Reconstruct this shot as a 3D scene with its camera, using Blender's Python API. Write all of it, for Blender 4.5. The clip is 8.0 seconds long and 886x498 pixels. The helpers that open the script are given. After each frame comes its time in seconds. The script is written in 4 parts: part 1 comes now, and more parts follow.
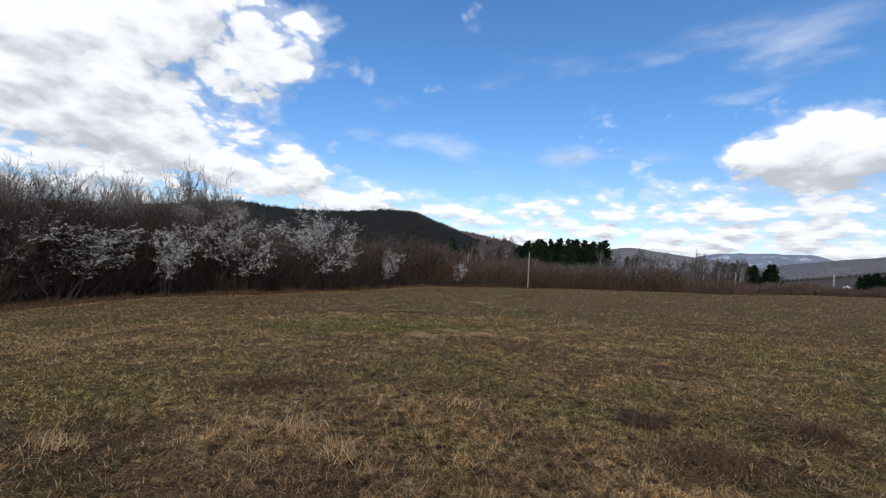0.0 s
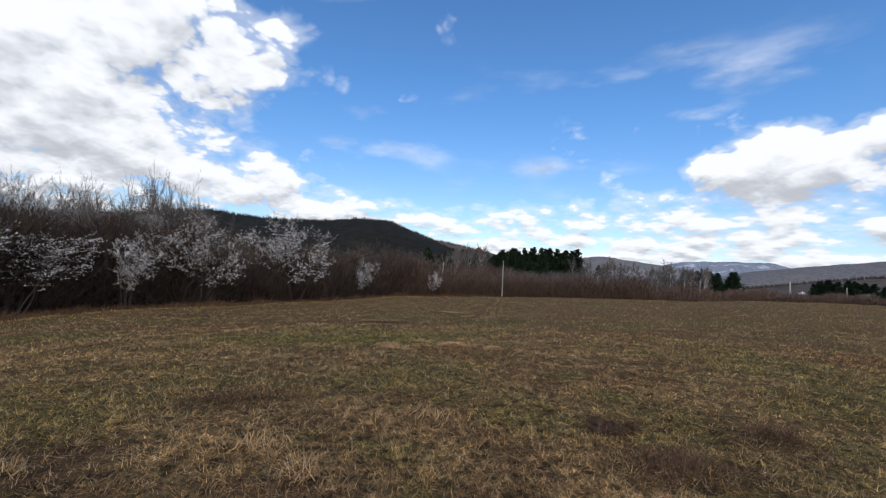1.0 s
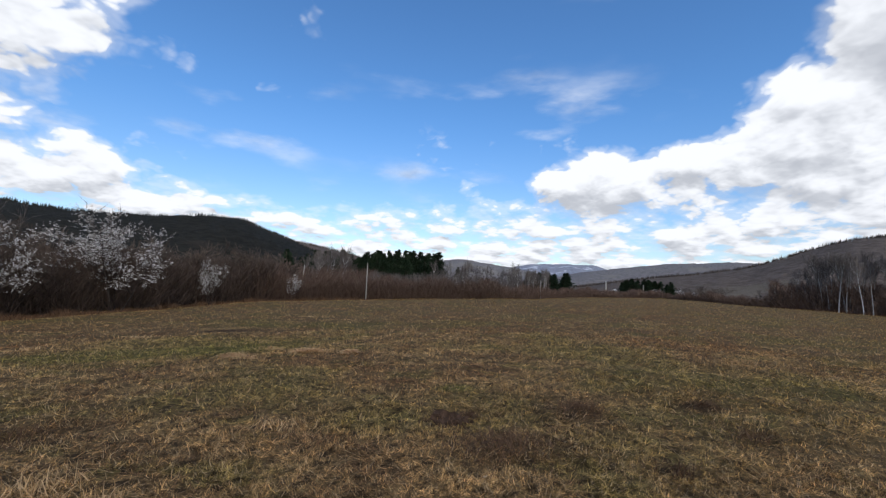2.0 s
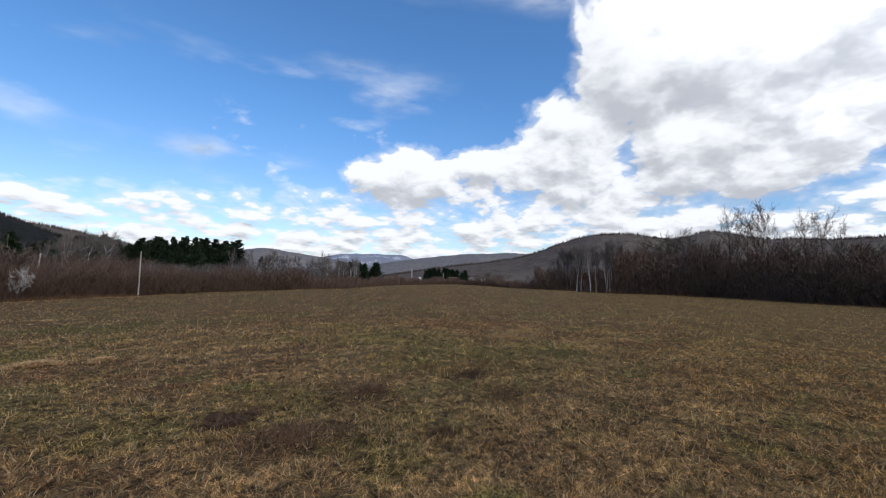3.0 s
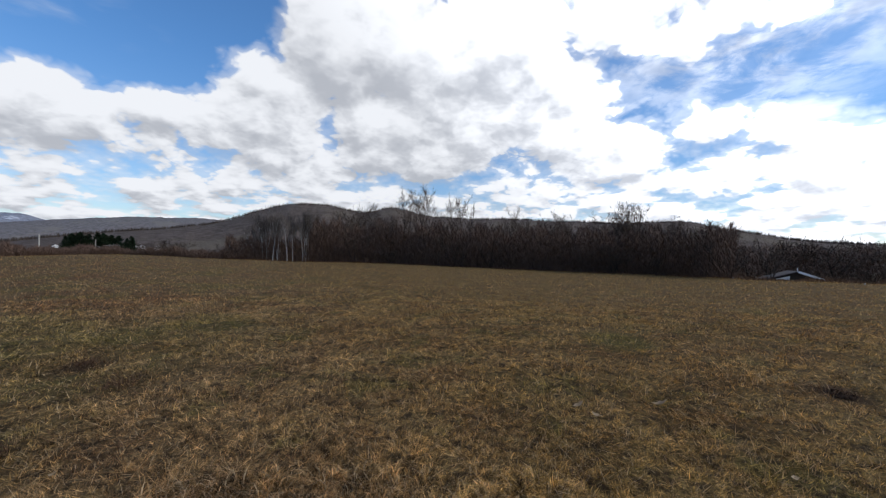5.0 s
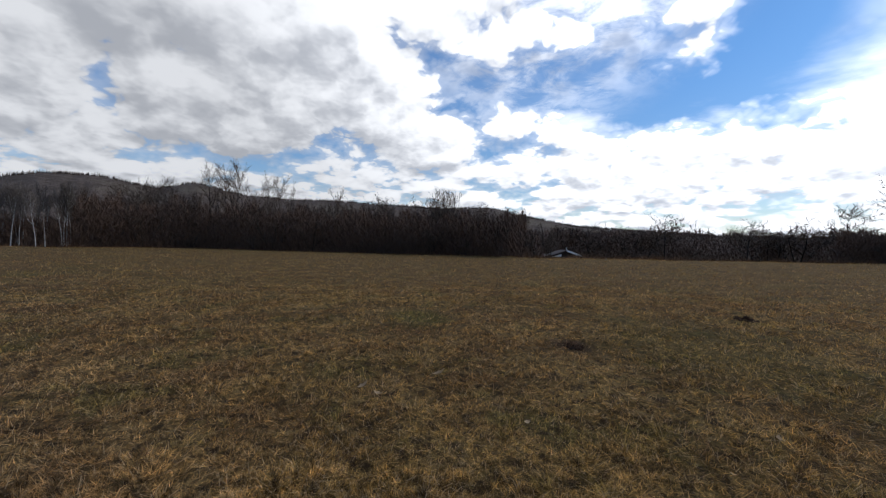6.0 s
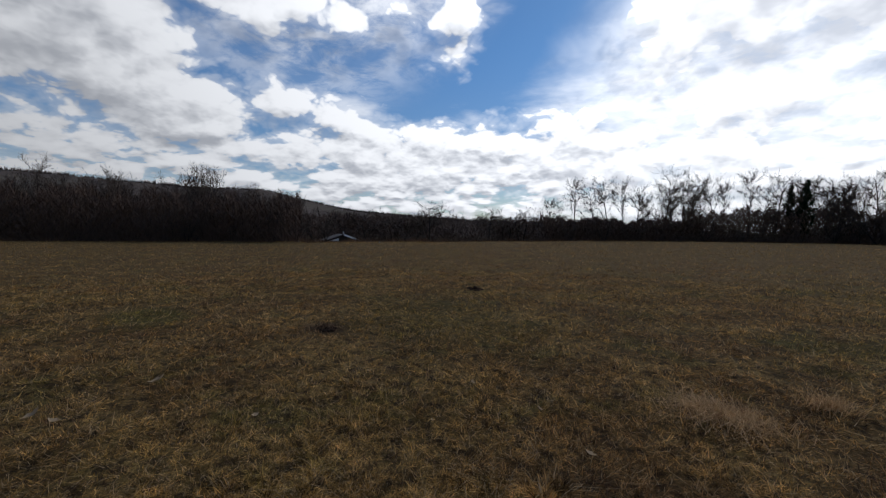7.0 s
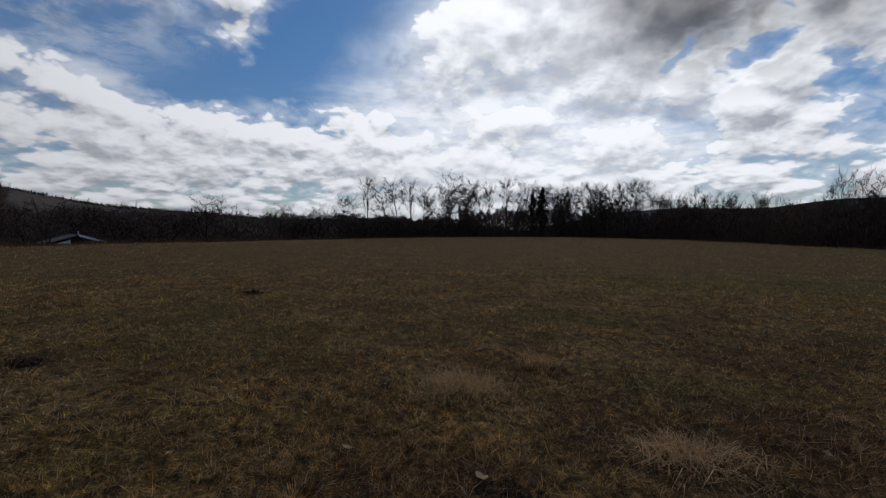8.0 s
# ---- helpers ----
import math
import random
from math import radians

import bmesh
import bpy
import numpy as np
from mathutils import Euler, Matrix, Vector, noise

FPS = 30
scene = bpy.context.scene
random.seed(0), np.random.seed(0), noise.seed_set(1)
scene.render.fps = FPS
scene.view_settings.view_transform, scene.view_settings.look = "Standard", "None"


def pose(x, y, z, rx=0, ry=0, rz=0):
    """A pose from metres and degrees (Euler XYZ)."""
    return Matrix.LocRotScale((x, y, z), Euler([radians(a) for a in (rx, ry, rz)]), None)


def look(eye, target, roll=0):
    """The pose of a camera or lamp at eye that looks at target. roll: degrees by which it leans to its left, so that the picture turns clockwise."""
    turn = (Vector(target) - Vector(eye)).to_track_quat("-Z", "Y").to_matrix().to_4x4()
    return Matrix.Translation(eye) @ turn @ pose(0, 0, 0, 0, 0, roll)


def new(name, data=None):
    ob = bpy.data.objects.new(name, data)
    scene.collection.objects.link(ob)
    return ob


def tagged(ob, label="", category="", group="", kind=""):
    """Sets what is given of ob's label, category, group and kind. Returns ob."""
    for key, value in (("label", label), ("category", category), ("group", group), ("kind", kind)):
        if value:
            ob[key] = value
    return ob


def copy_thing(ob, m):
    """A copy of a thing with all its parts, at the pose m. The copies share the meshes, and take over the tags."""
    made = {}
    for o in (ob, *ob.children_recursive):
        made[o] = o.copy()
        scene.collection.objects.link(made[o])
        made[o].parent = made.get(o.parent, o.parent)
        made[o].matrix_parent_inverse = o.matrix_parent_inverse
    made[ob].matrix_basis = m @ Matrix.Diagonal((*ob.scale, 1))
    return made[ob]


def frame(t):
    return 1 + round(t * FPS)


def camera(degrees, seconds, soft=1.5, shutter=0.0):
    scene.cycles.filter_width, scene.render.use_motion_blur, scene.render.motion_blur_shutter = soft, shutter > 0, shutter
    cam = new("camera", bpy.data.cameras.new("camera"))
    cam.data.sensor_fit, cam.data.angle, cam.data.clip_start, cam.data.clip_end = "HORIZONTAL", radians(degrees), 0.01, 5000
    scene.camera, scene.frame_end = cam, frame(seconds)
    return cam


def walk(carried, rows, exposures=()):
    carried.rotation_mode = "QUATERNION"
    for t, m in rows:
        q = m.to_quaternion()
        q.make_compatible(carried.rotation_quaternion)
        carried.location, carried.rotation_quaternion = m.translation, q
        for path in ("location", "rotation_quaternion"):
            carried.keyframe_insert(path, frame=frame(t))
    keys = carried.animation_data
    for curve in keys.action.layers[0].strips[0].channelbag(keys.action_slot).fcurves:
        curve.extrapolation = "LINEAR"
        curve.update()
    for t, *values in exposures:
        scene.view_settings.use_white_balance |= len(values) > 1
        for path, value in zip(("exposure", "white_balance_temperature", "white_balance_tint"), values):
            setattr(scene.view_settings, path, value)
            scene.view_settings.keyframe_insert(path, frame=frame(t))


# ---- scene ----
cam = camera(93.6, 8.0, soft=1.2)
METRES, EYE = 2.381, 1.6
ROWS = [
    (0.0, 0.0, 0.0, 0.0, -0.1, 1.74, -3.35),
    (0.5, 0.0134, 0.0045, 0.0026, -0.42, 2.43, -3.27),
    (1.0, 0.0326, 0.0017, 0.0041, -3.51, 3.19, -3.08),
    (2.5, 0.1355, -0.0576, 0.005, -34.89, 4.51, -1.95),
    (3.0, 0.1718, -0.1008, 0.0009, -47.42, 3.88, -1.49),
    (3.5, 0.1991, -0.1427, -0.0009, -54.12, 2.85, -1.47),
    (4.0, 0.2326, -0.1899, -0.0017, -61.07, 2.02, -1.53),
    (4.5, 0.2774, -0.2481, -0.0051, -73.95, 1.44, -1.53),
    (6.0, 0.3557, -0.5199, -0.0113, -110.74, -1.1, -1.26),
    (6.5, 0.3097, -0.6052, -0.0083, -123.36, -1.92, -1.09),
    (7.0, 0.2511, -0.6705, -0.0106, -140.36, -2.69, -0.97),
    (7.5, 0.1964, -0.7107, -0.0079, -154.53, -2.77, -0.66),
    (8.0, 0.1429, -0.7421, -0.0088, -167.88, -2.63, -0.56),
]
EXPOSURES = [(0.0, 0.0), (1.0, 0.0), (2.5, 0.0), (3.5, -0.05), (4.5, -0.12), (6.0, -0.43), (7.0, -1.0), (8.0, -1.46)]
walk(cam, [(t, pose(0, 0, EYE) @ pose(METRES * x, METRES * y, METRES * z, 90 + pitch, roll, yaw)) for t, x, y, z, yaw, pitch, roll in ROWS], EXPOSURES)

# ---- world, sun ----
SUN_AZ, SUN_EL = 187.0, 40.0


def heading(az, el=0.0):
    """Unit vector of a compass bearing (0 along +y, growing towards +x) and a height over the horizon, in degrees."""
    a, e = radians(az), radians(el)
    return Vector((math.sin(a) * math.cos(e), math.cos(a) * math.cos(e), math.sin(e)))


class Nodes:
    """Short hand for building a node tree."""

    def __init__(self, tree):
        self.t = tree

    def put(self, val, sock):
        if isinstance(val, bpy.types.NodeSocket):
            self.t.links.new(val, sock)
        elif val is not None:
            sock.default_value = val

    def math(self, op, a, b=None, c=None, clamp=False):
        n = self.t.nodes.new("ShaderNodeMath")
        n.operation, n.use_clamp = op, clamp
        for v, s in zip((a, b, c), n.inputs):
            self.put(v, s)
        return n.outputs[0]

    def vec(self, op, a, b=None, scale=None):
        n = self.t.nodes.new("ShaderNodeVectorMath")
        n.operation = op
        self.put(a, n.inputs[0])
        self.put(b, n.inputs[1])
        if scale is not None:
            self.put(scale, n.inputs["Scale"])
        return n.outputs["Value"] if op in ("DOT_PRODUCT", "LENGTH", "DISTANCE") else n.outputs[0]

    def ramp(self, x, lo, hi, a=0.0, b=1.0, smooth=True):
        n = self.t.nodes.new("ShaderNodeMapRange")
        n.interpolation_type = "SMOOTHSTEP" if smooth else "LINEAR"
        for v, s in zip((x, lo, hi, a, b), n.inputs):
            self.put(v, s)
        return n.outputs[0]

    def noise(self, v, scale, detail=4.0, rough=0.55, distort=0.0):
        n = self.t.nodes.new("ShaderNodeTexNoise")
        self.put(v, n.inputs["Vector"])
        n.inputs["Scale"].default_value, n.inputs["Detail"].default_value = scale, detail
        n.inputs["Roughness"].default_value, n.inputs["Distortion"].default_value = rough, distort
        return n.outputs["Fac"]

    def cells(self, v, scale, detail=2.0, rough=0.5):
        n = self.t.nodes.new("ShaderNodeTexVoronoi")
        n.feature = "SMOOTH_F1"
        self.put(v, n.inputs["Vector"])
        n.inputs["Scale"].default_value, n.inputs["Smoothness"].default_value = scale, 0.35
        n.inputs["Detail"].default_value, n.inputs["Roughness"].default_value = detail, rough
        return n.outputs["Distance"]

    def mix(self, f, a, b, blend="MIX"):
        n = self.t.nodes.new("ShaderNodeMix")
        n.data_type, n.blend_type = "RGBA", blend
        self.put(f, n.inputs[0])
        for v, s in ((a, n.inputs[6]), (b, n.inputs[7])):
            self.put((*v, 1) if isinstance(v, tuple) and len(v) == 3 else v, s)
        return n.outputs[2]

    def xyz(self, x, y, z):
        n = self.t.nodes.new("ShaderNodeCombineXYZ")
        for v, s in zip((x, y, z), n.inputs):
            self.put(v, s)
        return n.outputs[0]

    def split(self, v):
        n = self.t.nodes.new("ShaderNodeSeparateXYZ")
        self.put(v, n.inputs[0])
        return n.outputs

    def group(self, tree, *args):
        n = self.t.nodes.new("ShaderNodeGroup")
        n.node_tree = tree
        for v, s in zip(args, n.inputs):
            self.put(v, s)
        return n.outputs


# cloud banks: bearing, height, half width (degrees), weight
CLOUDS = (
    (-37, 23, 15, .34), (-48, 13, 12, .3), (-27, 24, 8, .26), (-15, 26, 6, .2), (-37, 11, 10, .22), (-25, 11, 7, .24), (-19, 9, 6, .22), (-8, 8, 5, .2),
    (36, 12, 5, .26), (41, 13, 6, .3), (47, 14, 7, .3), (37, 17.5, 6, .12), (20, 13.5, 7, .08), (13, 18, 7, .10), (27, 16, 8, .10), (39, 27, 6, .08),
    (57, 15, 6, .26), (63, 18, 6, .3), (68, 23, 7, .32), (74, 28, 8, .34), (72, 16, 9, .36), (85, 30, 14, .3), (84, 16, 9, .26), (96, 14, 8, .24),
    (92, 23, 10, .22), (110, 14, 8, .25), (108, 27, 13, .24), (128, 30, 14, .2), (141, 23, 5, .3), (127, 13, 7, .22), (136, 9, 8, .22), (152, 12, 9, .26),
    (166, 11, 12, .3), (182, 12, 12, .3), (170, 23, 7, .3), (186, 27, 11, .38), (202, 24, 14, .36), (200, 10, 12, .24), (215, 12, 14, .24),
    (98, 25, 10, .2), (101, 20, 7, .14), (60, 10, 11, .18), (75, 9, 14, .24), (98, 9, 14, .24), (120, 10, 11, .2), (134, 10, 9, .12), (148, 7, 14, .22), (197, 31, 15, .34), (-36, 15, 12, .12), (10, 30, 28, -.24), (4, 18, 12, -.18), (36, 26, 14, -.16), (138, 19, 8, -.22), (118, 20, 6, -.12), (155, 21, 9, -.24), (176, 19, 6, -.14), (50, 29, 11, -.22), (32, 22, 8, -.04),
)


def cloud_group():
    g = bpy.data.node_groups.new("cloud_field", "ShaderNodeTree")
    g.interface.new_socket("way", in_out="INPUT", socket_type="NodeSocketVector")
    g.interface.new_socket("field", in_out="OUTPUT", socket_type="NodeSocketFloat")
    n = Nodes(g)
    way = g.nodes.new("NodeGroupInput").outputs[0]
    x, y, z = n.split(way)[:3]
    zc = n.math("MAXIMUM", z, 0.0)
    h = n.math("ADD", zc, 0.42)
    p = n.xyz(n.math("DIVIDE", x, h), n.math("DIVIDE", y, h), 0.35)
    field = n.math("MULTIPLY_ADD", n.math("SUBTRACT", n.noise(p, 3.3, 8.0, 0.48, 0.0), 0.5), 1.25, 0.58)
    field = n.math("ADD", field, n.math("MULTIPLY", n.math("SUBTRACT", n.noise(p, 1.3, 2.0), 0.5), 0.3))
    # rounded heads, large and small
    bent = n.vec("ADD", p, n.vec("SCALE", n.xyz(n.noise(p, 9.0, 3.0), n.noise(n.vec("ADD", p, (5, 3, 1)), 9.0, 3.0), 0.0), scale=0.10))
    field = n.math("ADD", field, n.math("MULTIPLY", n.math("SUBTRACT", 0.62, n.cells(bent, 6.5, 3.0, 0.6)), 0.45))
    wide = n.vec("NORMALIZE", n.vec("MULTIPLY", way, (1, 1, 1.7)))
    for az, el, r, w in CLOUDS:
        c = heading(az, el)
        c = Vector((c.x, c.y, c.z * 1.7)).normalized()
        blob = n.ramp(n.vec("DOT_PRODUCT", wide, tuple(c)), math.cos(radians(r * 1.35)), 1.0, 0.0, w * 0.95)
        field = n.math("ADD", field, blob)
    # small cumulus in rows low over the horizon
    pl = n.xyz(x, y, n.math("MULTIPLY", n.math("POWER", n.math("ADD", zc, 0.01), 0.75), 2.1))
    sway = n.vec("ADD", pl, n.vec("SCALE", n.xyz(n.noise(pl, 24.0, 3.0), n.noise(n.vec("ADD", pl, (2, 7, 1)), 24.0, 3.0), 0.0), scale=0.035))
    rows = n.math("MULTIPLY_ADD", n.math("SUBTRACT", n.noise(pl, 9.0, 8.0, 0.58), 0.5), 1.2, 0.98)
    rows = n.math("ADD", rows, n.math("MULTIPLY", n.math("SUBTRACT", 0.6, n.cells(sway, 12.0, 2.0, 0.6)), 0.6))
    near = n.ramp(zc, 0.11, 0.21)
    field = n.math("ADD", n.math("MULTIPLY", field, near), n.math("MULTIPLY", n.math("MAXIMUM", rows, n.math("SUBTRACT", field, 0.04)), n.math("SUBTRACT", 1.0, near)))
    g.links.new(field, g.nodes.new("NodeGroupOutput").inputs[0])
    return g


def make_world():
    world = bpy.data.worlds.new("sky")
    world.use_nodes = True
    t = world.node_tree
    t.nodes.clear()
    n = Nodes(t)
    sky = t.nodes.new("ShaderNodeTexSky")
    sky.sky_type, sky.sun_disc = "NISHITA", False
    sky.sun_elevation, sky.sun_rotation = radians(SUN_EL), radians(SUN_AZ)
    sky.air_density, sky.dust_density, sky.ozone_density = 1.0, 0.4, 2.5
    way = n.vec("NORMALIZE", t.nodes.new("ShaderNodeTexCoord").outputs["Generated"])
    field = cloud_group()
    here = n.group(field, way)[0]
    lift = n.math("MULTIPLY_ADD", n.math("MAXIMUM", n.split(way)[2], 0.0), 0.14, 0.004)
    above = n.group(field, n.vec("NORMALIZE", n.vec("ADD", way, n.vec("SCALE", (0, -0.35, 1), scale=lift))))[0]
    cover = n.ramp(here, 0.58, 0.73)
    veil = n.ramp(here, 0.42, 0.66, 0.0, 0.38)
    cover = n.math("MAXIMUM", cover, veil)
    # faint torn wisps in the clear blue
    high = n.vec("DIVIDE", way, n.xyz(n.math("ADD", n.split(way)[2], 0.3), n.math("ADD", n.split(way)[2], 0.3), 0.25))
    wisp = n.math("MULTIPLY", n.ramp(n.noise(high, 2.6, 5.0, 0.5), 0.52, 0.80), n.ramp(n.noise(high, 1.1, 2.0), 0.44, 0.6, 0.0, 0.7))
    cover = n.math("MAXIMUM", cover, wisp)
    # thin rippled high cloud over the long side
    x, y, z = n.split(way)[:3]
    h = n.math("ADD", n.math("MAXIMUM", z, 0.0), 0.12)
    flat = n.xyz(n.math("DIVIDE", x, h), n.math("DIVIDE", y, h), 0.0)
    ripple = n.ramp(n.noise(flat, 5.0, 6.0, 0.6, 0.4), 0.36, 0.62, 0.15, 0.85)
    sheet = n.ramp(n.vec("DOT_PRODUCT", way, tuple(heading(122, 38))), math.cos(radians(26)), math.cos(radians(8)))
    torn = n.math("MULTIPLY", n.math("SUBTRACT", n.noise(flat, 1.1, 5.0, 0.6, 0.5), 0.5), 0.16)
    low = n.ramp(n.math("ADD", n.vec("DOT_PRODUCT", way, tuple(heading(178, 10))), torn), math.cos(radians(29)), math.cos(radians(12)), 0.0, 0.95)
    cover = n.math("MAXIMUM", cover, n.math("MAXIMUM", n.math("MULTIPLY", ripple, sheet), n.math("MULTIPLY", low, n.ramp(ripple, 0.15, 0.85, 0.8, 1.0))))
    relief = n.math("MULTIPLY", n.math("SUBTRACT", above, here), 1.7)
    depth = n.ramp(above, 0.62, 1.1, 0.0, 0.24)
    shade = n.ramp(n.math("ADD", n.math("ADD", relief, 0.2), depth), -0.2, 1.15)
    towards = n.math("MAXIMUM", n.vec("DOT_PRODUCT", way, tuple(heading(SUN_AZ, SUN_EL))), 0.0)
    glow = n.math("MULTIPLY_ADD", n.math("POWER", towards, 1.1), 1.8, 1.0)
    shade = n.math("MULTIPLY", shade, n.ramp(towards, 0.1, 0.75, 0.75, 1.08, False))
    shade = n.math("MULTIPLY", shade, n.math("MULTIPLY_ADD", low, -0.3, 1.0))
    lit = n.mix(shade, (9.8, 10.1, 10.7), (3.8, 4.1, 4.75))
    lit = n.vec("SCALE", lit, scale=glow)
    # one heavy rain-grey cloud under the sun
    heavy = n.ramp(n.vec("DOT_PRODUCT", way, tuple(heading(203, 32))), math.cos(radians(19)), math.cos(radians(7)), 1.0, 0.26)
    lit = n.vec("SCALE", lit, scale=n.math("MINIMUM", n.math("ADD", heavy, n.ramp(here, 0.68, 0.95, 0.35, 0.0)), 1.0))
    tone = n.mix(n.ramp(z, 0.02, 0.42), (1.22, 1.32, 1.48), (0.9, 1.42, 1.85))
    blue = n.mix(1.0, sky.outputs[0], tone, "MULTIPLY")
    col = n.mix(cover, blue, lit)
    bg = t.nodes.new("ShaderNodeBackground")
    bg.inputs["Strength"].default_value = 0.1
    t.links.new(col, bg.inputs["Color"])
    t.links.new(bg.outputs[0], t.nodes.new("ShaderNodeOutputWorld").inputs[0])
    scene.world = world


make_world()
sun = new("sun", bpy.data.lights.new("sun", "SUN"))
sun.data.energy, sun.data.angle, sun.data.color = 1.6, radians(6), (1.0, 0.95, 0.88)
sun.matrix_basis = look(heading(SUN_AZ, SUN_EL) * 100, (0, 0, 0))


# ---- the lie of the land ----
# bearing of the meadow's rim, its distance if the land were level, and how far the falling ground carries it out
RIM_AZ = (-70, -46, -33, -24, -12, -2, 12, 27, 35, 42, 50, 57, 67, 81, 90, 103, 118, 124, 140, 150, 161, 172, 184, 197, 208, 216, 250, 290)
RIM_R = (12.6, 13, 15.6, 16.6, 19.6, 25.6, 30.5, 41, 49, 73, 98, 74, 62, 60, 52, 47, 47, 47, 53, 62, 78, 100, 120, 100, 70, 60, 35, 12.6)
RIM_K = (2.2, 2.2, 2.2, 2.2, 2.2, 2.2, 2.2, 2.0, 1.9, 1.6, 1.4, 1.6, 1.8, 1.8, 1.8, 1.8, 1.5, 1.1, 1.1, 1.1, 1.1, 1.1, 1.1, 1.1, 1.2, 1.3, 1.8, 2.2)


def carry(az):
    return np.interp((np.asarray(az, dtype=float) + 70) % 360 - 70, RIM_AZ, RIM_K)


def rim(az):
    return np.interp((np.asarray(az, dtype=float) + 70) % 360 - 70, RIM_AZ, RIM_R) * carry(az)


def fall(az):
    """Slope by which the meadow falls away from its crown, beyond four metres."""
    return (carry(az) - 1) * EYE / (rim(az) - 4)


def settle(x, y):
    """Carries a spot of the level meadow out to where the falling ground takes it."""
    r, az = math.hypot(x, y), math.degrees(math.atan2(x, y))
    f = float(fall(az))
    k = 1.0 if r < 4 else (EYE - 4 * f) / (EYE / r - f) / r
    return x * k, y * k


def ground_z(x, y):
    x, y = np.asarray(x, dtype=float), np.asarray(y, dtype=float)
    r, az = np.hypot(x, y), np.degrees(np.arctan2(x, y))
    edge = rim(az)
    s = np.clip((r - edge - 4) / 26, 0, 1)
    swell = 0.04 * np.sin(x * 0.31 + 1.2) * np.sin(y * 0.27 + 0.4) * np.clip(r / 9, 0, 1)
    rough = 0.02 * np.sin(x * 2.1 + 1.7 * np.sin(y * 1.3)) * np.sin(y * 1.9 + 1.1 * np.sin(x * 1.7)) + 0.012 * np.sin(x * 5.3 + y * 3.1) * np.sin(y * 4.7 - x * 2.2)
    return swell + rough * np.clip(60 / (r + 20), 0, 1) - fall(az) * (np.clip(r, 4, edge) - 4) - 4.5 * s * s * (3 - 2 * s)


# ---- materials ----
def material(name, rough=0.9):
    m = bpy.data.materials.new(name)
    m.use_nodes = True
    b = m.node_tree.nodes["Principled BSDF"]
    b.inputs["Roughness"].default_value = rough
    b.inputs["Specular IOR Level"].default_value = 0.05
    return m, Nodes(m.node_tree), b


def bump(n, b, height, strength, distance):
    k = n.t.nodes.new("ShaderNodeBump")
    k.inputs["Strength"].default_value, k.inputs["Distance"].default_value = strength, distance
    n.put(height, k.inputs["Height"])
    n.put(k.outputs[0], b.inputs["Normal"])


def let_through(n, b, colour, share):
    """Thin dry leaves and blades let part of the light through."""
    tr = n.t.nodes.new("ShaderNodeBsdfTranslucent")
    n.put(n.mix(1.0, colour, (1.25, 1.0, 0.7), "MULTIPLY"), tr.inputs["Color"])
    mx = n.t.nodes.new("ShaderNodeMixShader")
    mx.inputs[0].default_value = share
    n.t.links.new(b.outputs[0], mx.inputs[1])
    n.t.links.new(tr.outputs[0], mx.inputs[2])
    n.t.links.new(mx.outputs[0], n.t.nodes["Material Output"].inputs["Surface"])


def place(n):
    return n.t.nodes.new("ShaderNodeTexCoord").outputs["Object"]


def island(n):
    return n.t.nodes.new("ShaderNodeNewGeometry").outputs["Random Per Island"]


def own(n):
    return n.t.nodes.new("ShaderNodeObjectInfo").outputs["Random"]


# green spots of the meadow: x, y, radius across x, across y, strength
GREEN = ((-1.7, 9.6, 4.2, 1.7, .75), (2.0, 14.5, 4.5, 1.6, .5), (-6.5, 8.2, 2.4, 1.0, .6), (2.85, 5.8, .45, .35, .9), (2.9, 1.5, .35, .3, .8),
         (8.9, -3.7, 1.2, .7, .7), (-8, -16, 9, 4.5, .5), (-.5, -9.7, 1.6, .8, .5), (5.2, -7.5, 2.6, 2.0, .35), (7.5, 4.5, 3.5, 2.6, .3), (-1.6, -6.4, .9, .5, .6))
# rusty and dark spots of low dead weeds; the second row only darkens the ground
RUSTY = ((2.4, 3.6, .8, .5, .5), (3.95, 4.3, .5, .4, .5), (5.9, 4.1, .5, .35, .8), (-2.0, 4.9, 1.0, .7, .5), (-.7, 13.0, 1.8, .7, .8), (1.4, -4.0, .8, .4, .5), (6.1, -5.4, .3, .3, .8),
         (-6, 12.5, 3.5, 1.6, .45), (-3.5, 11.8, 2.4, .9, .3), (-3.2, 3.1, 1.7, 1.0, .55), (-1.4, 3.0, 1.2, .6, .4), (-1.5, -5.0, 2.4, 1.7, .5), (-4.0, -8.0, 4.0, 2.0, .35), (0.6, -4.3, .9, .5, .5))


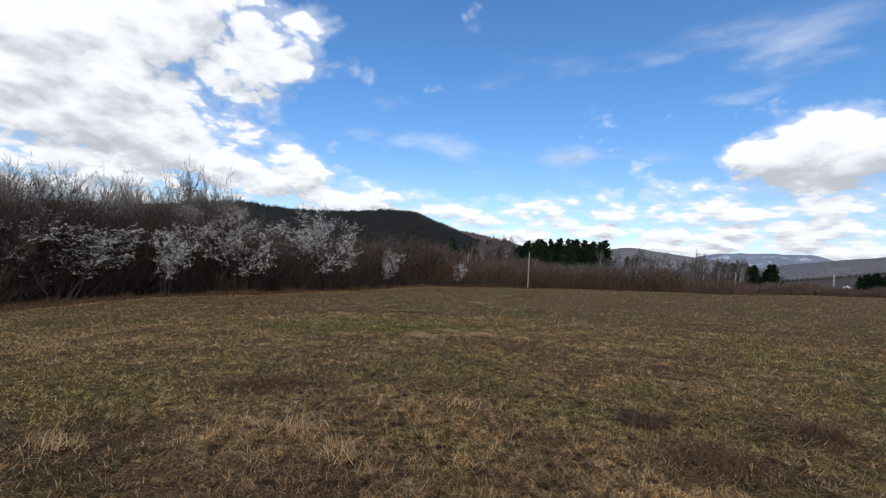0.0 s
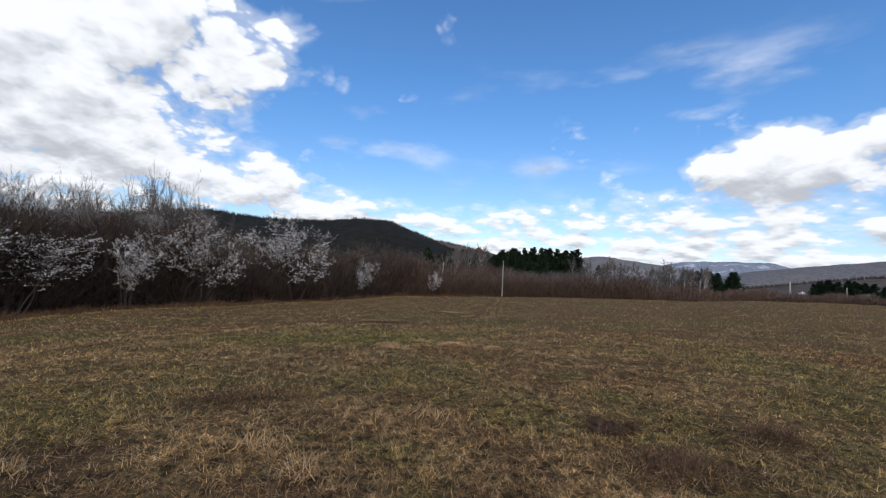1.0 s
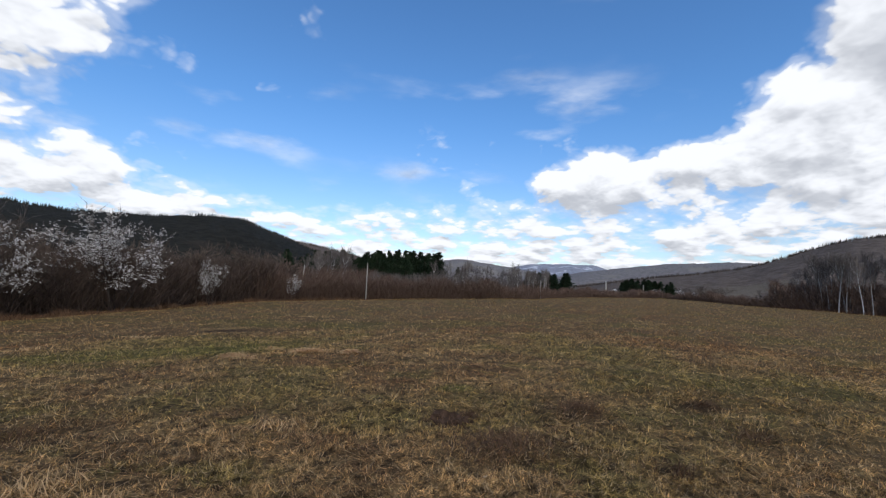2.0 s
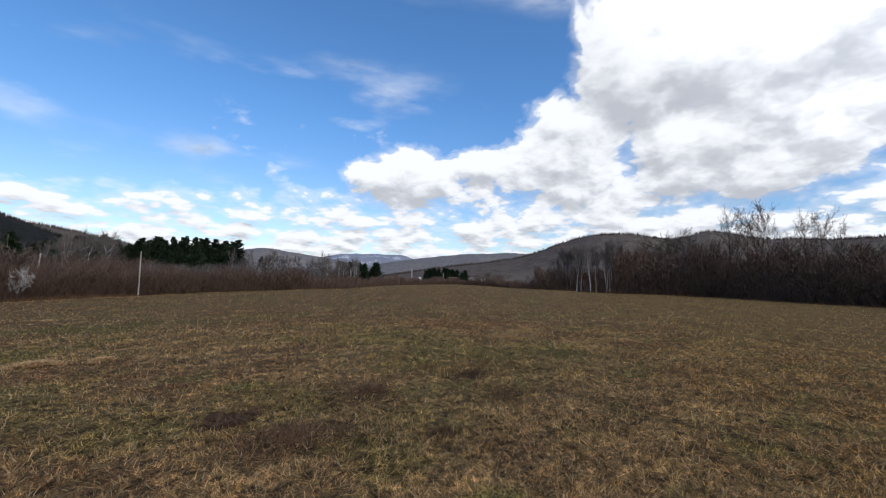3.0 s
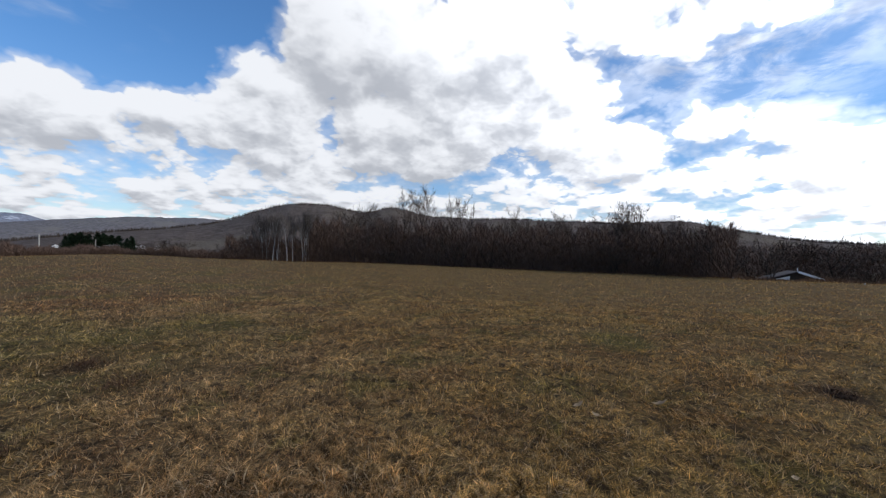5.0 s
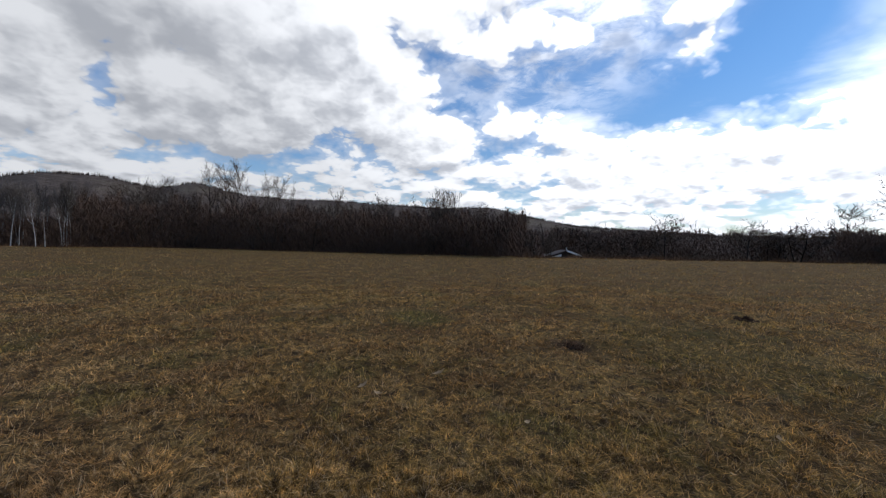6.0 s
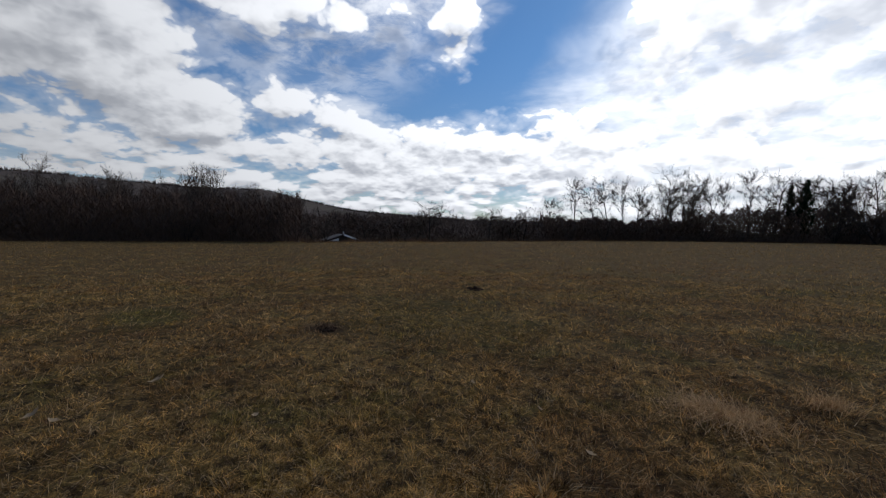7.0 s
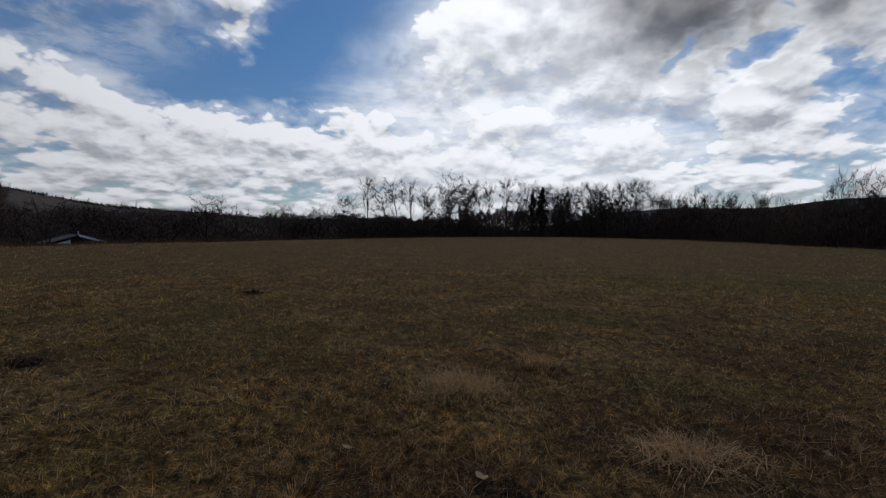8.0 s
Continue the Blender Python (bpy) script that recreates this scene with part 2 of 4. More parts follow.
def meadow_group():
    g = bpy.data.node_groups.new("meadow_tint", "ShaderNodeTree")
    g.interface.new_socket("spot", in_out="INPUT", socket_type="NodeSocketVector")
    for s in ("colour", ):
        g.interface.new_socket(s, in_out="OUTPUT", socket_type="NodeSocketColor")
    n = Nodes(g)
    p = n.vec("MULTIPLY", g.nodes.new("NodeGroupInput").outputs[0], (1, 1, 0))
    big, mid, fine = n.noise(p, 0.16, 4.0), n.noise(p, 0.75, 5.0, 0.6), n.noise(p, 6.0, 5.0, 0.65)
    wob = n.math("MULTIPLY", n.math("SUBTRACT", mid, 0.5), 1.6)

    def spots(table):
        total = 0.0
        for x, y, rx, ry, w in table:
            x, y = settle(x, y)
            d = n.vec("LENGTH", n.vec("MULTIPLY", n.vec("SUBTRACT", p, (x, y, 0)), (1 / rx, 1 / ry, 0)))
            total = n.math("MAXIMUM", total, n.ramp(n.math("ADD", d, wob), 0.3, 1.25, w, 0.0))
        return total

    tan, brown, rust, olive = (0.325, 0.212, 0.100), (0.180, 0.107, 0.053), (0.225, 0.105, 0.046), (0.190, 0.155, 0.048)
    c = n.mix(n.ramp(mid, 0.36, 0.64), brown, tan)
    c = n.mix(n.ramp(big, 0.45, 0.68, 0.0, 0.6), c, rust)
    c = n.mix(n.ramp(n.noise(n.vec("ADD", p, (40, 9, 0)), 0.24, 5.0), 0.48, 0.62, 0.0, 0.6), c, olive)
    # grass is tinted more golden towards -y and slightly +x
    side = n.math("ADD", n.vec("DOT_PRODUCT", p, (0.25, -0.6, 0)), n.math("MULTIPLY", n.math("SUBTRACT", big, 0.5), 9.0))
    c = n.mix(n.ramp(side, -1.5, 3.0, 0.0, 0.75), c, n.mix(n.ramp(mid, 0.4, 0.62), (0.195, 0.114, 0.040), (0.295, 0.190, 0.070)))
    # mossy patches between the dead grass
    c = n.mix(n.ramp(n.noise(n.vec("ADD", p, (11, 5, 0)), 0.85, 5.0, 0.68), 0.53, 0.63, 0.0, 0.6), c, (0.150, 0.128, 0.040))
    # shadowed gaps and highlights of the clumps, painted in as dark and pale noise
    c = n.mix(n.ramp(fine, 0.5, 0.62, 0.0, 0.85), c, (0.040, 0.026, 0.015))
    c = n.mix(n.ramp(fine, 0.46, 0.3, 0.0, 0.5), c, (0.36, 0.26, 0.14))
    speck = n.noise(n.vec("ADD", p, (3, 7, 0)), 3.6, 4.0, 0.65)
    c = n.mix(n.ramp(speck, 0.58, 0.72, 0.0, 0.28), c, (0.050, 0.033, 0.019))
    c = n.mix(n.ramp(speck, 0.40, 0.32, 0.0, 0.45), c, (0.36, 0.26, 0.13))
    c = n.mix(spots(GREEN), c, (0.125, 0.118, 0.032))
    c = n.mix(spots(RUSTY), c, (0.060, 0.034, 0.024))
    c = n.mix(1.0, c, (1.11, 1.07, 0.95), "MULTIPLY")
    g.links.new(c, g.nodes.new("NodeGroupOutput").inputs[0])
    return g


MEADOW = meadow_group()


def make_ground_material():
    m, n, b = material("dry_meadow_soil", 0.95)
    p = place(n)
    c = n.group(MEADOW, p)[0]
    fine = n.noise(p, 16.0, 6.0, 0.7)
    # soil colour darkened so that gaps between blades look shadowed
    c = n.vec("SCALE", c, scale=n.ramp(n.noise(p, 40.0, 6.0, 0.75), 0.3, 0.7, 0.1, 1.15, False))
    c = n.mix(n.ramp(fine, 0.38, 0.56, 0.75, 0.0), c, (0.036, 0.023, 0.013))
    r = n.vec("LENGTH", n.vec("MULTIPLY", p, (1, 1, 0)))
    far = n.mix(n.ramp(n.noise(p, 0.012, 5.0), 0.4, 0.6), (0.075, 0.058, 0.042), (0.12, 0.10, 0.062))
    c = n.mix(n.ramp(r, 120, 260), c, far)
    n.put(c, b.inputs["Base Color"])
    bump(n, b, n.math("ADD", fine, n.math("MULTIPLY", n.noise(p, 5.0, 4.0), 2.0)), 0.9, 0.04)
    return m


def make_blade_material(name, tint=(1, 1, 1), spread=0.95):
    m, n, b = material(name, 0.75)
    p = place(n)
    r = island(n)
    c = n.group(MEADOW, p)[0]
    k = n.ramp(r, 0.0, 1.0, 1.25 - spread, 1.25 + spread * 1.15, False)
    c = n.vec("SCALE", c, scale=k)
    # uneven tuft tone; its dark end stands in for shadow between tufts
    c = n.vec("SCALE", c, scale=n.ramp(n.noise(p, 11.0, 3.0, 0.65), 0.37, 0.63, 0.18, 1.95, False))
    straw = n.ramp(n.math("FRACT", n.math("MULTIPLY", r, 37.7)), 0.76, 0.93, 0.0, 0.8)
    c = n.mix(straw, c, (0.60, 0.46, 0.28))
    c = n.mix(1.0, c, tint, "MULTIPLY")
    n.put(c, b.inputs["Base Color"])
    let_through(n, b, c, 0.4)
    return m


def make_plain(name, a, c, scale, rough=0.9, relief=0.0, per_object=0.25):
    m, n, b = material(name, rough)
    p = place(n)
    col = n.mix(n.ramp(n.noise(p, scale, 6.0, 0.6), 0.35, 0.65), a, c)
    v = n.ramp(own(n), 0, 1, 1 - per_object, 1 + per_object, False)
    n.put(n.vec("SCALE", col, scale=v), b.inputs["Base Color"])
    if relief:
        bump(n, b, n.noise(p, scale * 3, 6.0, 0.6), 0.8, relief)
    return m


def make_twig_material(name, a, c, per_object=0.3, thin=0.0):
    m, n, b = material(name, 0.85)
    col = n.mix(island(n), a, c)
    v = n.ramp(own(n), 0, 1, 1 - per_object, 1 + per_object, False)
    col = n.vec("SCALE", col, scale=v)
    n.put(col, b.inputs["Base Color"])
    if thin:
        let_through(n, b, col, thin)
    return m


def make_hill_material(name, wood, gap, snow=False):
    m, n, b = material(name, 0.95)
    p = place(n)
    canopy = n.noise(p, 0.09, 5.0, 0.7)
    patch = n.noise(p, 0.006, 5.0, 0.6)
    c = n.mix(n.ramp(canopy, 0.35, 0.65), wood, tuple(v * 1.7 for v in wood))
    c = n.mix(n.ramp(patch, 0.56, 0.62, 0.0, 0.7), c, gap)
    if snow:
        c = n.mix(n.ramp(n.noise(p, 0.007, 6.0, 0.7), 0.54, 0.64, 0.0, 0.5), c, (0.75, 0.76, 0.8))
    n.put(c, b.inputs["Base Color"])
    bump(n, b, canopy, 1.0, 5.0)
    return m


SOIL = make_ground_material()
BLADE = make_blade_material("dry_grass_blades")
BLADE_FAR = make_blade_material("dry_grass_tufts", spread=0.7)
STRAW = make_twig_material("bleached_straw", (0.30, 0.18, 0.085), (0.78, 0.55, 0.30), 0.1, 0.35)
MOLE = make_plain("crumbled_dark_soil", (0.030, 0.018, 0.012), (0.075, 0.045, 0.030), 14.0, 0.95, 0.04)
WEED = make_twig_material("rusty_dead_weed", (0.06, 0.034, 0.02), (0.165, 0.093, 0.052))
BARK = make_plain("grey_brown_bark", (0.07, 0.056, 0.045), (0.13, 0.11, 0.09), 9.0, 0.9, 0.02)
BARK_DARK = make_plain("dark_bark", (0.035, 0.027, 0.022), (0.07, 0.054, 0.045), 9.0, 0.9, 0.02)
BIRCH = make_plain("white_birch_bark", (0.55, 0.52, 0.48), (0.30, 0.28, 0.26), 3.0, 0.75, 0.01)
TWIG = make_twig_material("brown_twigs", (0.060, 0.043, 0.034), (0.14, 0.105, 0.080))
TWIG_GREY = make_twig_material("grey_twigs", (0.075, 0.062, 0.053), (0.17, 0.143, 0.125))
BRUSH = make_twig_material("brushwood", (0.074, 0.046, 0.034), (0.165, 0.108, 0.078))
THICKET = make_twig_material("dark_thicket_twigs", (0.046, 0.032, 0.025), (0.105, 0.074, 0.056))
BLOSSOM = make_twig_material("white_blossom", (0.52, 0.48, 0.44), (0.80, 0.76, 0.72), 0.08)
NEEDLE = make_twig_material("pine_needles", (0.010, 0.018, 0.010), (0.030, 0.045, 0.022))
CONCRETE = make_plain("weathered_concrete", (0.30, 0.27, 0.23), (0.42, 0.39, 0.34), 6.0, 0.9, 0.01)
WHITE = make_plain("whitewashed_wall", (0.72, 0.72, 0.70), (0.82, 0.82, 0.80), 2.0, 0.8, 0.004, 0.05)
ROOF = make_plain("dark_roof_sheet", (0.05, 0.042, 0.04), (0.09, 0.075, 0.07), 3.0, 0.7, 0.01)
LEAF = make_twig_material("dead_leaf", (0.36, 0.25, 0.14), (0.55, 0.43, 0.28), 0.2, 0.3)
FAR_BROWN = make_twig_material("far_bare_wood", (0.085, 0.065, 0.053), (0.125, 0.097, 0.078))
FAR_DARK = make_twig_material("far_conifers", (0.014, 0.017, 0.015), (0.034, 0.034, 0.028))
# cloud shade is put into this base colour, darker than conifers really are
HILL_DARK = make_hill_material("shade_dimmed_conifer_slope", (0.014, 0.013, 0.010), (0.034, 0.027, 0.020))
HILL_BROWN = make_hill_material("bare_wood_slope", (0.080, 0.061, 0.049), (0.135, 0.110, 0.080))
# far slopes: distance haze painted in as paler, greyer or bluish wood
HILL_GREY = make_hill_material("haze_toned_wood_slope", (0.125, 0.112, 0.106), (0.21, 0.185, 0.155))
HILL_SNOW = make_hill_material("haze_toned_snow_flecked_slope", (0.16, 0.165, 0.19), (0.25, 0.25, 0.26), True)


# ---- mesh helpers ----
def mesh_of(name, verts, faces, mat, smooth=False):
    me = bpy.data.meshes.new(name)
    me.from_pydata(verts, [], faces)
    me.materials.append(mat)
    if smooth:
        me.polygons.foreach_set("use_smooth", [True] * len(me.polygons))
    me.update()
    return me


def tri_mesh(name, co, mat):
    """One mesh out of loose triangles: co has the shape (count, 3, 3)."""
    k = len(co)
    me = bpy.data.meshes.new(name)
    me.vertices.add(3 * k)
    me.vertices.foreach_set("co", np.ascontiguousarray(co, dtype=np.float32).ravel())
    me.loops.add(3 * k)
    me.loops.foreach_set("vertex_index", np.arange(3 * k, dtype=np.int32))
    me.polygons.add(k)
    me.polygons.foreach_set("loop_start", np.arange(0, 3 * k, 3, dtype=np.int32))
    me.materials.append(mat)
    me.update()
    me.validate()
    return me


def strip_mesh(name, rings, mat):
    """Blades of two steps: rings has the shape (count, 5, 3): two at the foot, two half way, the tip."""
    k = len(rings)
    me = bpy.data.meshes.new(name)
    me.vertices.add(5 * k)
    me.vertices.foreach_set("co", np.ascontiguousarray(rings, dtype=np.float32).ravel())
    base = (np.arange(k, dtype=np.int32) * 5)[:, None]
    idx = (base + np.array([[0, 1, 3, 2, 2, 3, 4]], dtype=np.int32)).ravel()
    me.loops.add(7 * k)
    me.loops.foreach_set("vertex_index", idx)
    me.polygons.add(2 * k)
    starts = np.stack([np.arange(k) * 7, np.arange(k) * 7 + 4], 1).astype(np.int32).ravel()
    me.polygons.foreach_set("loop_start", starts)
    me.materials.append(mat)
    me.update()
    me.validate()
    return me


def part(name, me, parent, label=""):
    ob = new(name, me)
    ob.parent = parent
    if label:
        tagged(ob, label)
    return ob


def blades(rng, xy, zs, lo, hi, wide, lean):
    """Bent blades at the given feet."""
    k = len(xy)
    turn, tilt, size = rng.uniform(0, 2 * np.pi, k), rng.normal(0, lean, (k, 2)), rng.uniform(lo, hi, k)
    foot = np.column_stack([xy, zs])
    side = np.column_stack([np.cos(turn), np.sin(turn), np.zeros(k)]) * (wide * rng.uniform(0.6, 1.4, k))[:, None]
    mid = foot + np.column_stack([tilt * 0.45, np.ones(k) * 0.6]) * size[:, None]
    tip = foot + np.column_stack([tilt * 1.35, np.clip(1.0 - 0.35 * np.hypot(*tilt.T), 0.15, 1)]) * size[:, None]
    return np.stack([foot - side, foot + side, mid - side * 0.75, mid + side * 0.75, tip], 1)


def make_ground():
    rings = np.concatenate([np.arange(0.15, 14, 0.17), 14 * 1.026 ** np.arange(0, 323)])
    rings = rings[rings < 4600]
    spokes = 330
    a = np.linspace(0, 2 * np.pi, spokes, endpoint=False)
    X, Y = np.outer(rings, np.sin(a)), np.outer(rings, np.cos(a))
    co = np.stack([X, Y, ground_z(X, Y)], -1).reshape(-1, 3)
    i = np.arange(len(rings) - 1)[:, None] * spokes
    j = np.arange(spokes)[None, :]
    k = (j + 1) % spokes
    quads = np.stack([i + j, i + k, i + spokes + k, i + spokes + j], -1).reshape(-1, 4)
    verts = np.vstack([co, [[0, 0, float(ground_z(0, 0))]]])
    faces = quads.tolist() + [[len(co), int(k0), int(j0)] for j0, k0 in zip(j[0], k[0])]
    me = mesh_of("ground", verts.tolist(), faces, SOIL, True)
    me.flip_normals()
    return tagged(new("ground", me), "dry late-winter meadow reaching the wooded valley", "ground", kind="structure")


make_ground()


def hill(name, dist, depth, bumps, mat, label, crest=0.05, trees=0, leafage=None):
    """A wooded ridge round a stretch of the horizon: bumps are bearing, height in degrees, half width in degrees."""
    a0, a1 = min(b[0] - 1.9 * b[2] for b in bumps), max(b[0] + 1.9 * b[2] for b in bumps)
    cols, rows = int((a1 - a0) / 0.22), 26
    az = np.linspace(a0, a1, cols)
    crest_az = [a0] + [b[0] for b in bumps] + [a1]
    el = np.interp(az, crest_az, [0.0] + [b[1] for b in bumps] + [0.0])
    for _ in range(2):
        el = np.convolve(np.pad(el, 3, "edge"), np.ones(7) / 7, "valid")
    rng = np.random.default_rng(int(dist))
    verts, faces = [], []
    for i in range(rows):
        f = i / (rows - 1) * 1.5
        shape = math.sin(min(f, 1.0) * math.pi / 2) ** 0.9 if f <= 1 else 1 - 0.6 * (f - 1)
        d = dist + depth * (f - 1)
        for c in range(cols):
            v = heading(az[c]) * d
            lump = noise.fractal((v.x * 3.2 / depth, v.y * 3.2 / depth, 0.0), 0.6, 2.0, 6) * 0.05 * shape
            z = (dist * math.tan(radians(el[c])) * shape) * (1 + lump) + crest * dist * 0.01 * rng.uniform(-1, 1) * shape - 6 * (1 - shape)
            verts.append((v.x, v.y, z))
    for i in range(rows - 1):
        for c in range(cols - 1):
            q = i * cols + c
            faces.append((q, q + 1, q + cols + 1, q + cols))
    me = mesh_of(name, verts, faces, mat, True)
    if trees:
        top = np.array(verts)[int(rows * 0.56) * cols:int(rows * 0.70) * cols]
        foot = top[rng.integers(0, len(top), trees)] + rng.normal(0, dist * 0.0015, (trees, 3)) * (1, 1, 0)
        turn, w = rng.uniform(0, 6.28, trees), dist * 0.0011 * rng.uniform(0.5, 1.4, trees)
        side = np.column_stack([np.cos(turn) * w, np.sin(turn) * w, np.zeros(trees)])
        tip = foot + np.column_stack([rng.normal(0, w * 0.5), rng.normal(0, w * 0.5), dist * 0.0062 * rng.uniform(0.4, 1.2, trees)])
        foot[:, 2] -= dist * 0.002
        tagged(new("far_wood", tri_mesh("far_wood", np.stack([foot - side, foot + side, tip], 1), leafage)), "distant wood on the hillside", "wood", kind="stuff")
    return tagged(new(name, me), label, "hill", kind="structure")


hill("hill", 1500, 500, [(-4, 4.6, 6), (4, 4.0, 5), (10, 2.7, 4), (15, 1.6, 4)], HILL_BROWN, "brown hill shoulder with bare woods", trees=4000, leafage=FAR_BROWN)
hill("hill", 900, 380, [(-60, 3.2, 12), (-45, 3.6, 9), (-33, 4.6, 7), (-26, 5.7, 7), (-20, 5.3, 7), (-13, 5.8, 7), (-8, 6.4, 6.5), (-4, 6.3, 5), (0, 4.9, 5), (5, 2.8, 4)], HILL_DARK, "wooded hill, coloured dark for cloud shade", trees=9000, leafage=FAR_DARK)
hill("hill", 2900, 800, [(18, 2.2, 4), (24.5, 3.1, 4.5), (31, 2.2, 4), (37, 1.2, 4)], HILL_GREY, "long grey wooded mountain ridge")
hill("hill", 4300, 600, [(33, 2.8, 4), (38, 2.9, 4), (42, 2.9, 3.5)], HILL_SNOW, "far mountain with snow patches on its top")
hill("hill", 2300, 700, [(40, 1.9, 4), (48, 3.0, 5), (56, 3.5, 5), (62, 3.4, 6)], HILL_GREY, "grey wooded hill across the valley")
hill("hill", 700, 300, [(47, 1.3, 4), (53, 2.0, 4), (58, 2.8, 3.5), (63, 4.6, 3.5), (67, 5.85, 3.5), (72, 5.8, 3.2), (76, 5.0, 3), (80, 6.1, 2.8), (86, 4.7, 4), (92, 4.7, 5), (98, 4.8, 4), (104, 4.6, 4), (111, 4.3, 5),
                        (116.7, 4.6, 3), (121, 3.6, 4), (128, 2.3, 5), (136, 1.7, 7), (147, 1.1, 9), (160, 1.2, 9)], HILL_BROWN, "brown hills covered with bare woods", trees=15000, leafage=FAR_BROWN)
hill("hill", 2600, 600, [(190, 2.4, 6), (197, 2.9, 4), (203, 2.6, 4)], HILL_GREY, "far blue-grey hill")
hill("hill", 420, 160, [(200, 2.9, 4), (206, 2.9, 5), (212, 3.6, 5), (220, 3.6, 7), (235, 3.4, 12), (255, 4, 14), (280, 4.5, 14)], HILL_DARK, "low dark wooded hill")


# ---- trees and shrubs ----
SIZE = {}


def tube(verts, faces, p, q, r0, r1, sides):
    d = (q - p).normalized()
    u = d.orthogonal().normalized()
    v = d.cross(u)
    b = len(verts)
    for c, r in ((p, r0), (q, r1)):
        for s in range(sides):
            a = 2 * math.pi * s / sides
            verts.append(c + (u * math.cos(a) + v * math.sin(a)) * r)
    for s in range(sides):
        k = (s + 1) % sides
        faces.append((b + s, b + k, b + sides + k, b + sides + s))


def sprig(verts, faces, p, q, r):
    """A thin twig: a three-sided spike."""
    d = (q - p).normalized()
    u = d.orthogonal().normalized()
    v = d.cross(u)
    b = len(verts)
    for s in range(3):
        a = 2.0944 * s
        verts.append(p + (u * math.cos(a) + v * math.sin(a)) * r)
    verts.append(q)
    faces.extend(((b, b + 1, b + 3), (b + 1, b + 2, b + 3), (b + 2, b, b + 3)))


def wander(rng, d, amount, lift=0.0):
    return (d + Vector(rng.normal(0, amount, 3)) + Vector((0, 0, lift))).normalized()


def limb(rng, p, d, length, r, steps, bend, lift, thick, sides=5):
    """A bending limb as tubes; returns the points along it with their direction and radius."""
    out = []
    for i in range(steps):
        d = wander(rng, d, bend, lift)
        q = p + d * (length / steps)
        ra, rb = r * (1 - 0.8 * i / steps), r * (1 - 0.8 * (i + 1) / steps)
        tube(*thick, p, q, ra, rb, sides)
        out.append((q.copy(), d.copy(), rb))
        p = q
    return out


def bare_tree(name, seed, height, stems, start, limbs, spread, branches, twigs, bark, twig_mat, twig_len, twig_r, trunk_r, lift=0.12, blossom=0, label="", category="tree", fork=0.0, sway=0.06):
    """A leafless tree or shrub: stems from one foot, limbs on them, branches and twigs; blossoms on the twigs if any are asked for."""
    rng = np.random.default_rng(seed)
    thick, fine, flowers = ([], []), ([], []), []
    for s in range(stems):
        lean = fork if stems > 1 else 0.05
        a = rng.uniform(0, 6.283)
        d = Vector((math.cos(a) * lean, math.sin(a) * lean, 1)).normalized()
        foot = Vector((math.cos(a), math.sin(a), 0)) * (0.0 if stems == 1 else rng.uniform(0, 0.05) * height)
        foot.z = -0.06
        reach = height * (rng.uniform(0.75, 1.0) if stems > 1 else 0.97)
        path = limb(rng, foot, d, reach, trunk_r * (rng.uniform(0.6, 1) if stems > 1 else 1), 8, sway, 0.06, thick, 6)
        tips = []
        for _ in range(limbs):
            f = start + (1 - start) * rng.uniform(0, 1) ** 0.85
            q, dq, rq = path[min(7, int(f * 8))]
            b = rng.uniform(0, 6.283)
            out = (Vector((math.cos(b), math.sin(b), 0)) * spread + dq * rng.uniform(0.5, 1.0)).normalized()
            size = height * (0.42 - 0.22 * f) * rng.uniform(0.7, 1.2)
            tips += limb(rng, q, out, size, max(rq * 0.6, twig_r * 1.6), 4, 0.14, lift, thick, 4)
        tips += path[4:]
        for q, dq, rq in tips:
            for _ in range(branches):
                e = wander(rng, dq, 0.55, lift)
                size = height * 0.11 * rng.uniform(0.5, 1.3)
                m = q + e * size
                sprig(*fine, q, m, max(twig_r * 1.3, rq * 0.35))
                for _ in range(twigs):
                    f = rng.uniform(0.2, 1.0)
                    g = q + e * size * f
                    h = g + wander(rng, e, 0.5, lift) * twig_len * rng.uniform(0.5, 1.3)
                    sprig(*fine, g, h, twig_r)
                    if blossom:
                        for _ in range(int(rng.poisson(blossom))):
                            flowers.append(g + (h - g) * rng.uniform(0.1, 1.0) + Vector(rng.normal(0, 0.018, 3)))
    tree = new(name)
    SIZE[tree.name] = height
    part("trunk", mesh_of("trunk", *thick, bark, True), tree)
    part("crown", mesh_of("crown", *fine, twig_mat), tree, "bare twigs")
    if blossom:
        c = np.array([tuple(f) for f in flowers])
        co = np.concatenate([c[:, None, :] + rng.normal(0, 0.0125, (len(c), 3, 3)) for _ in range(2)])
        part("blossom", tri_mesh("blossom", co, BLOSSOM), tree, "white spring blossom")
    return tagged(tree, label, category)


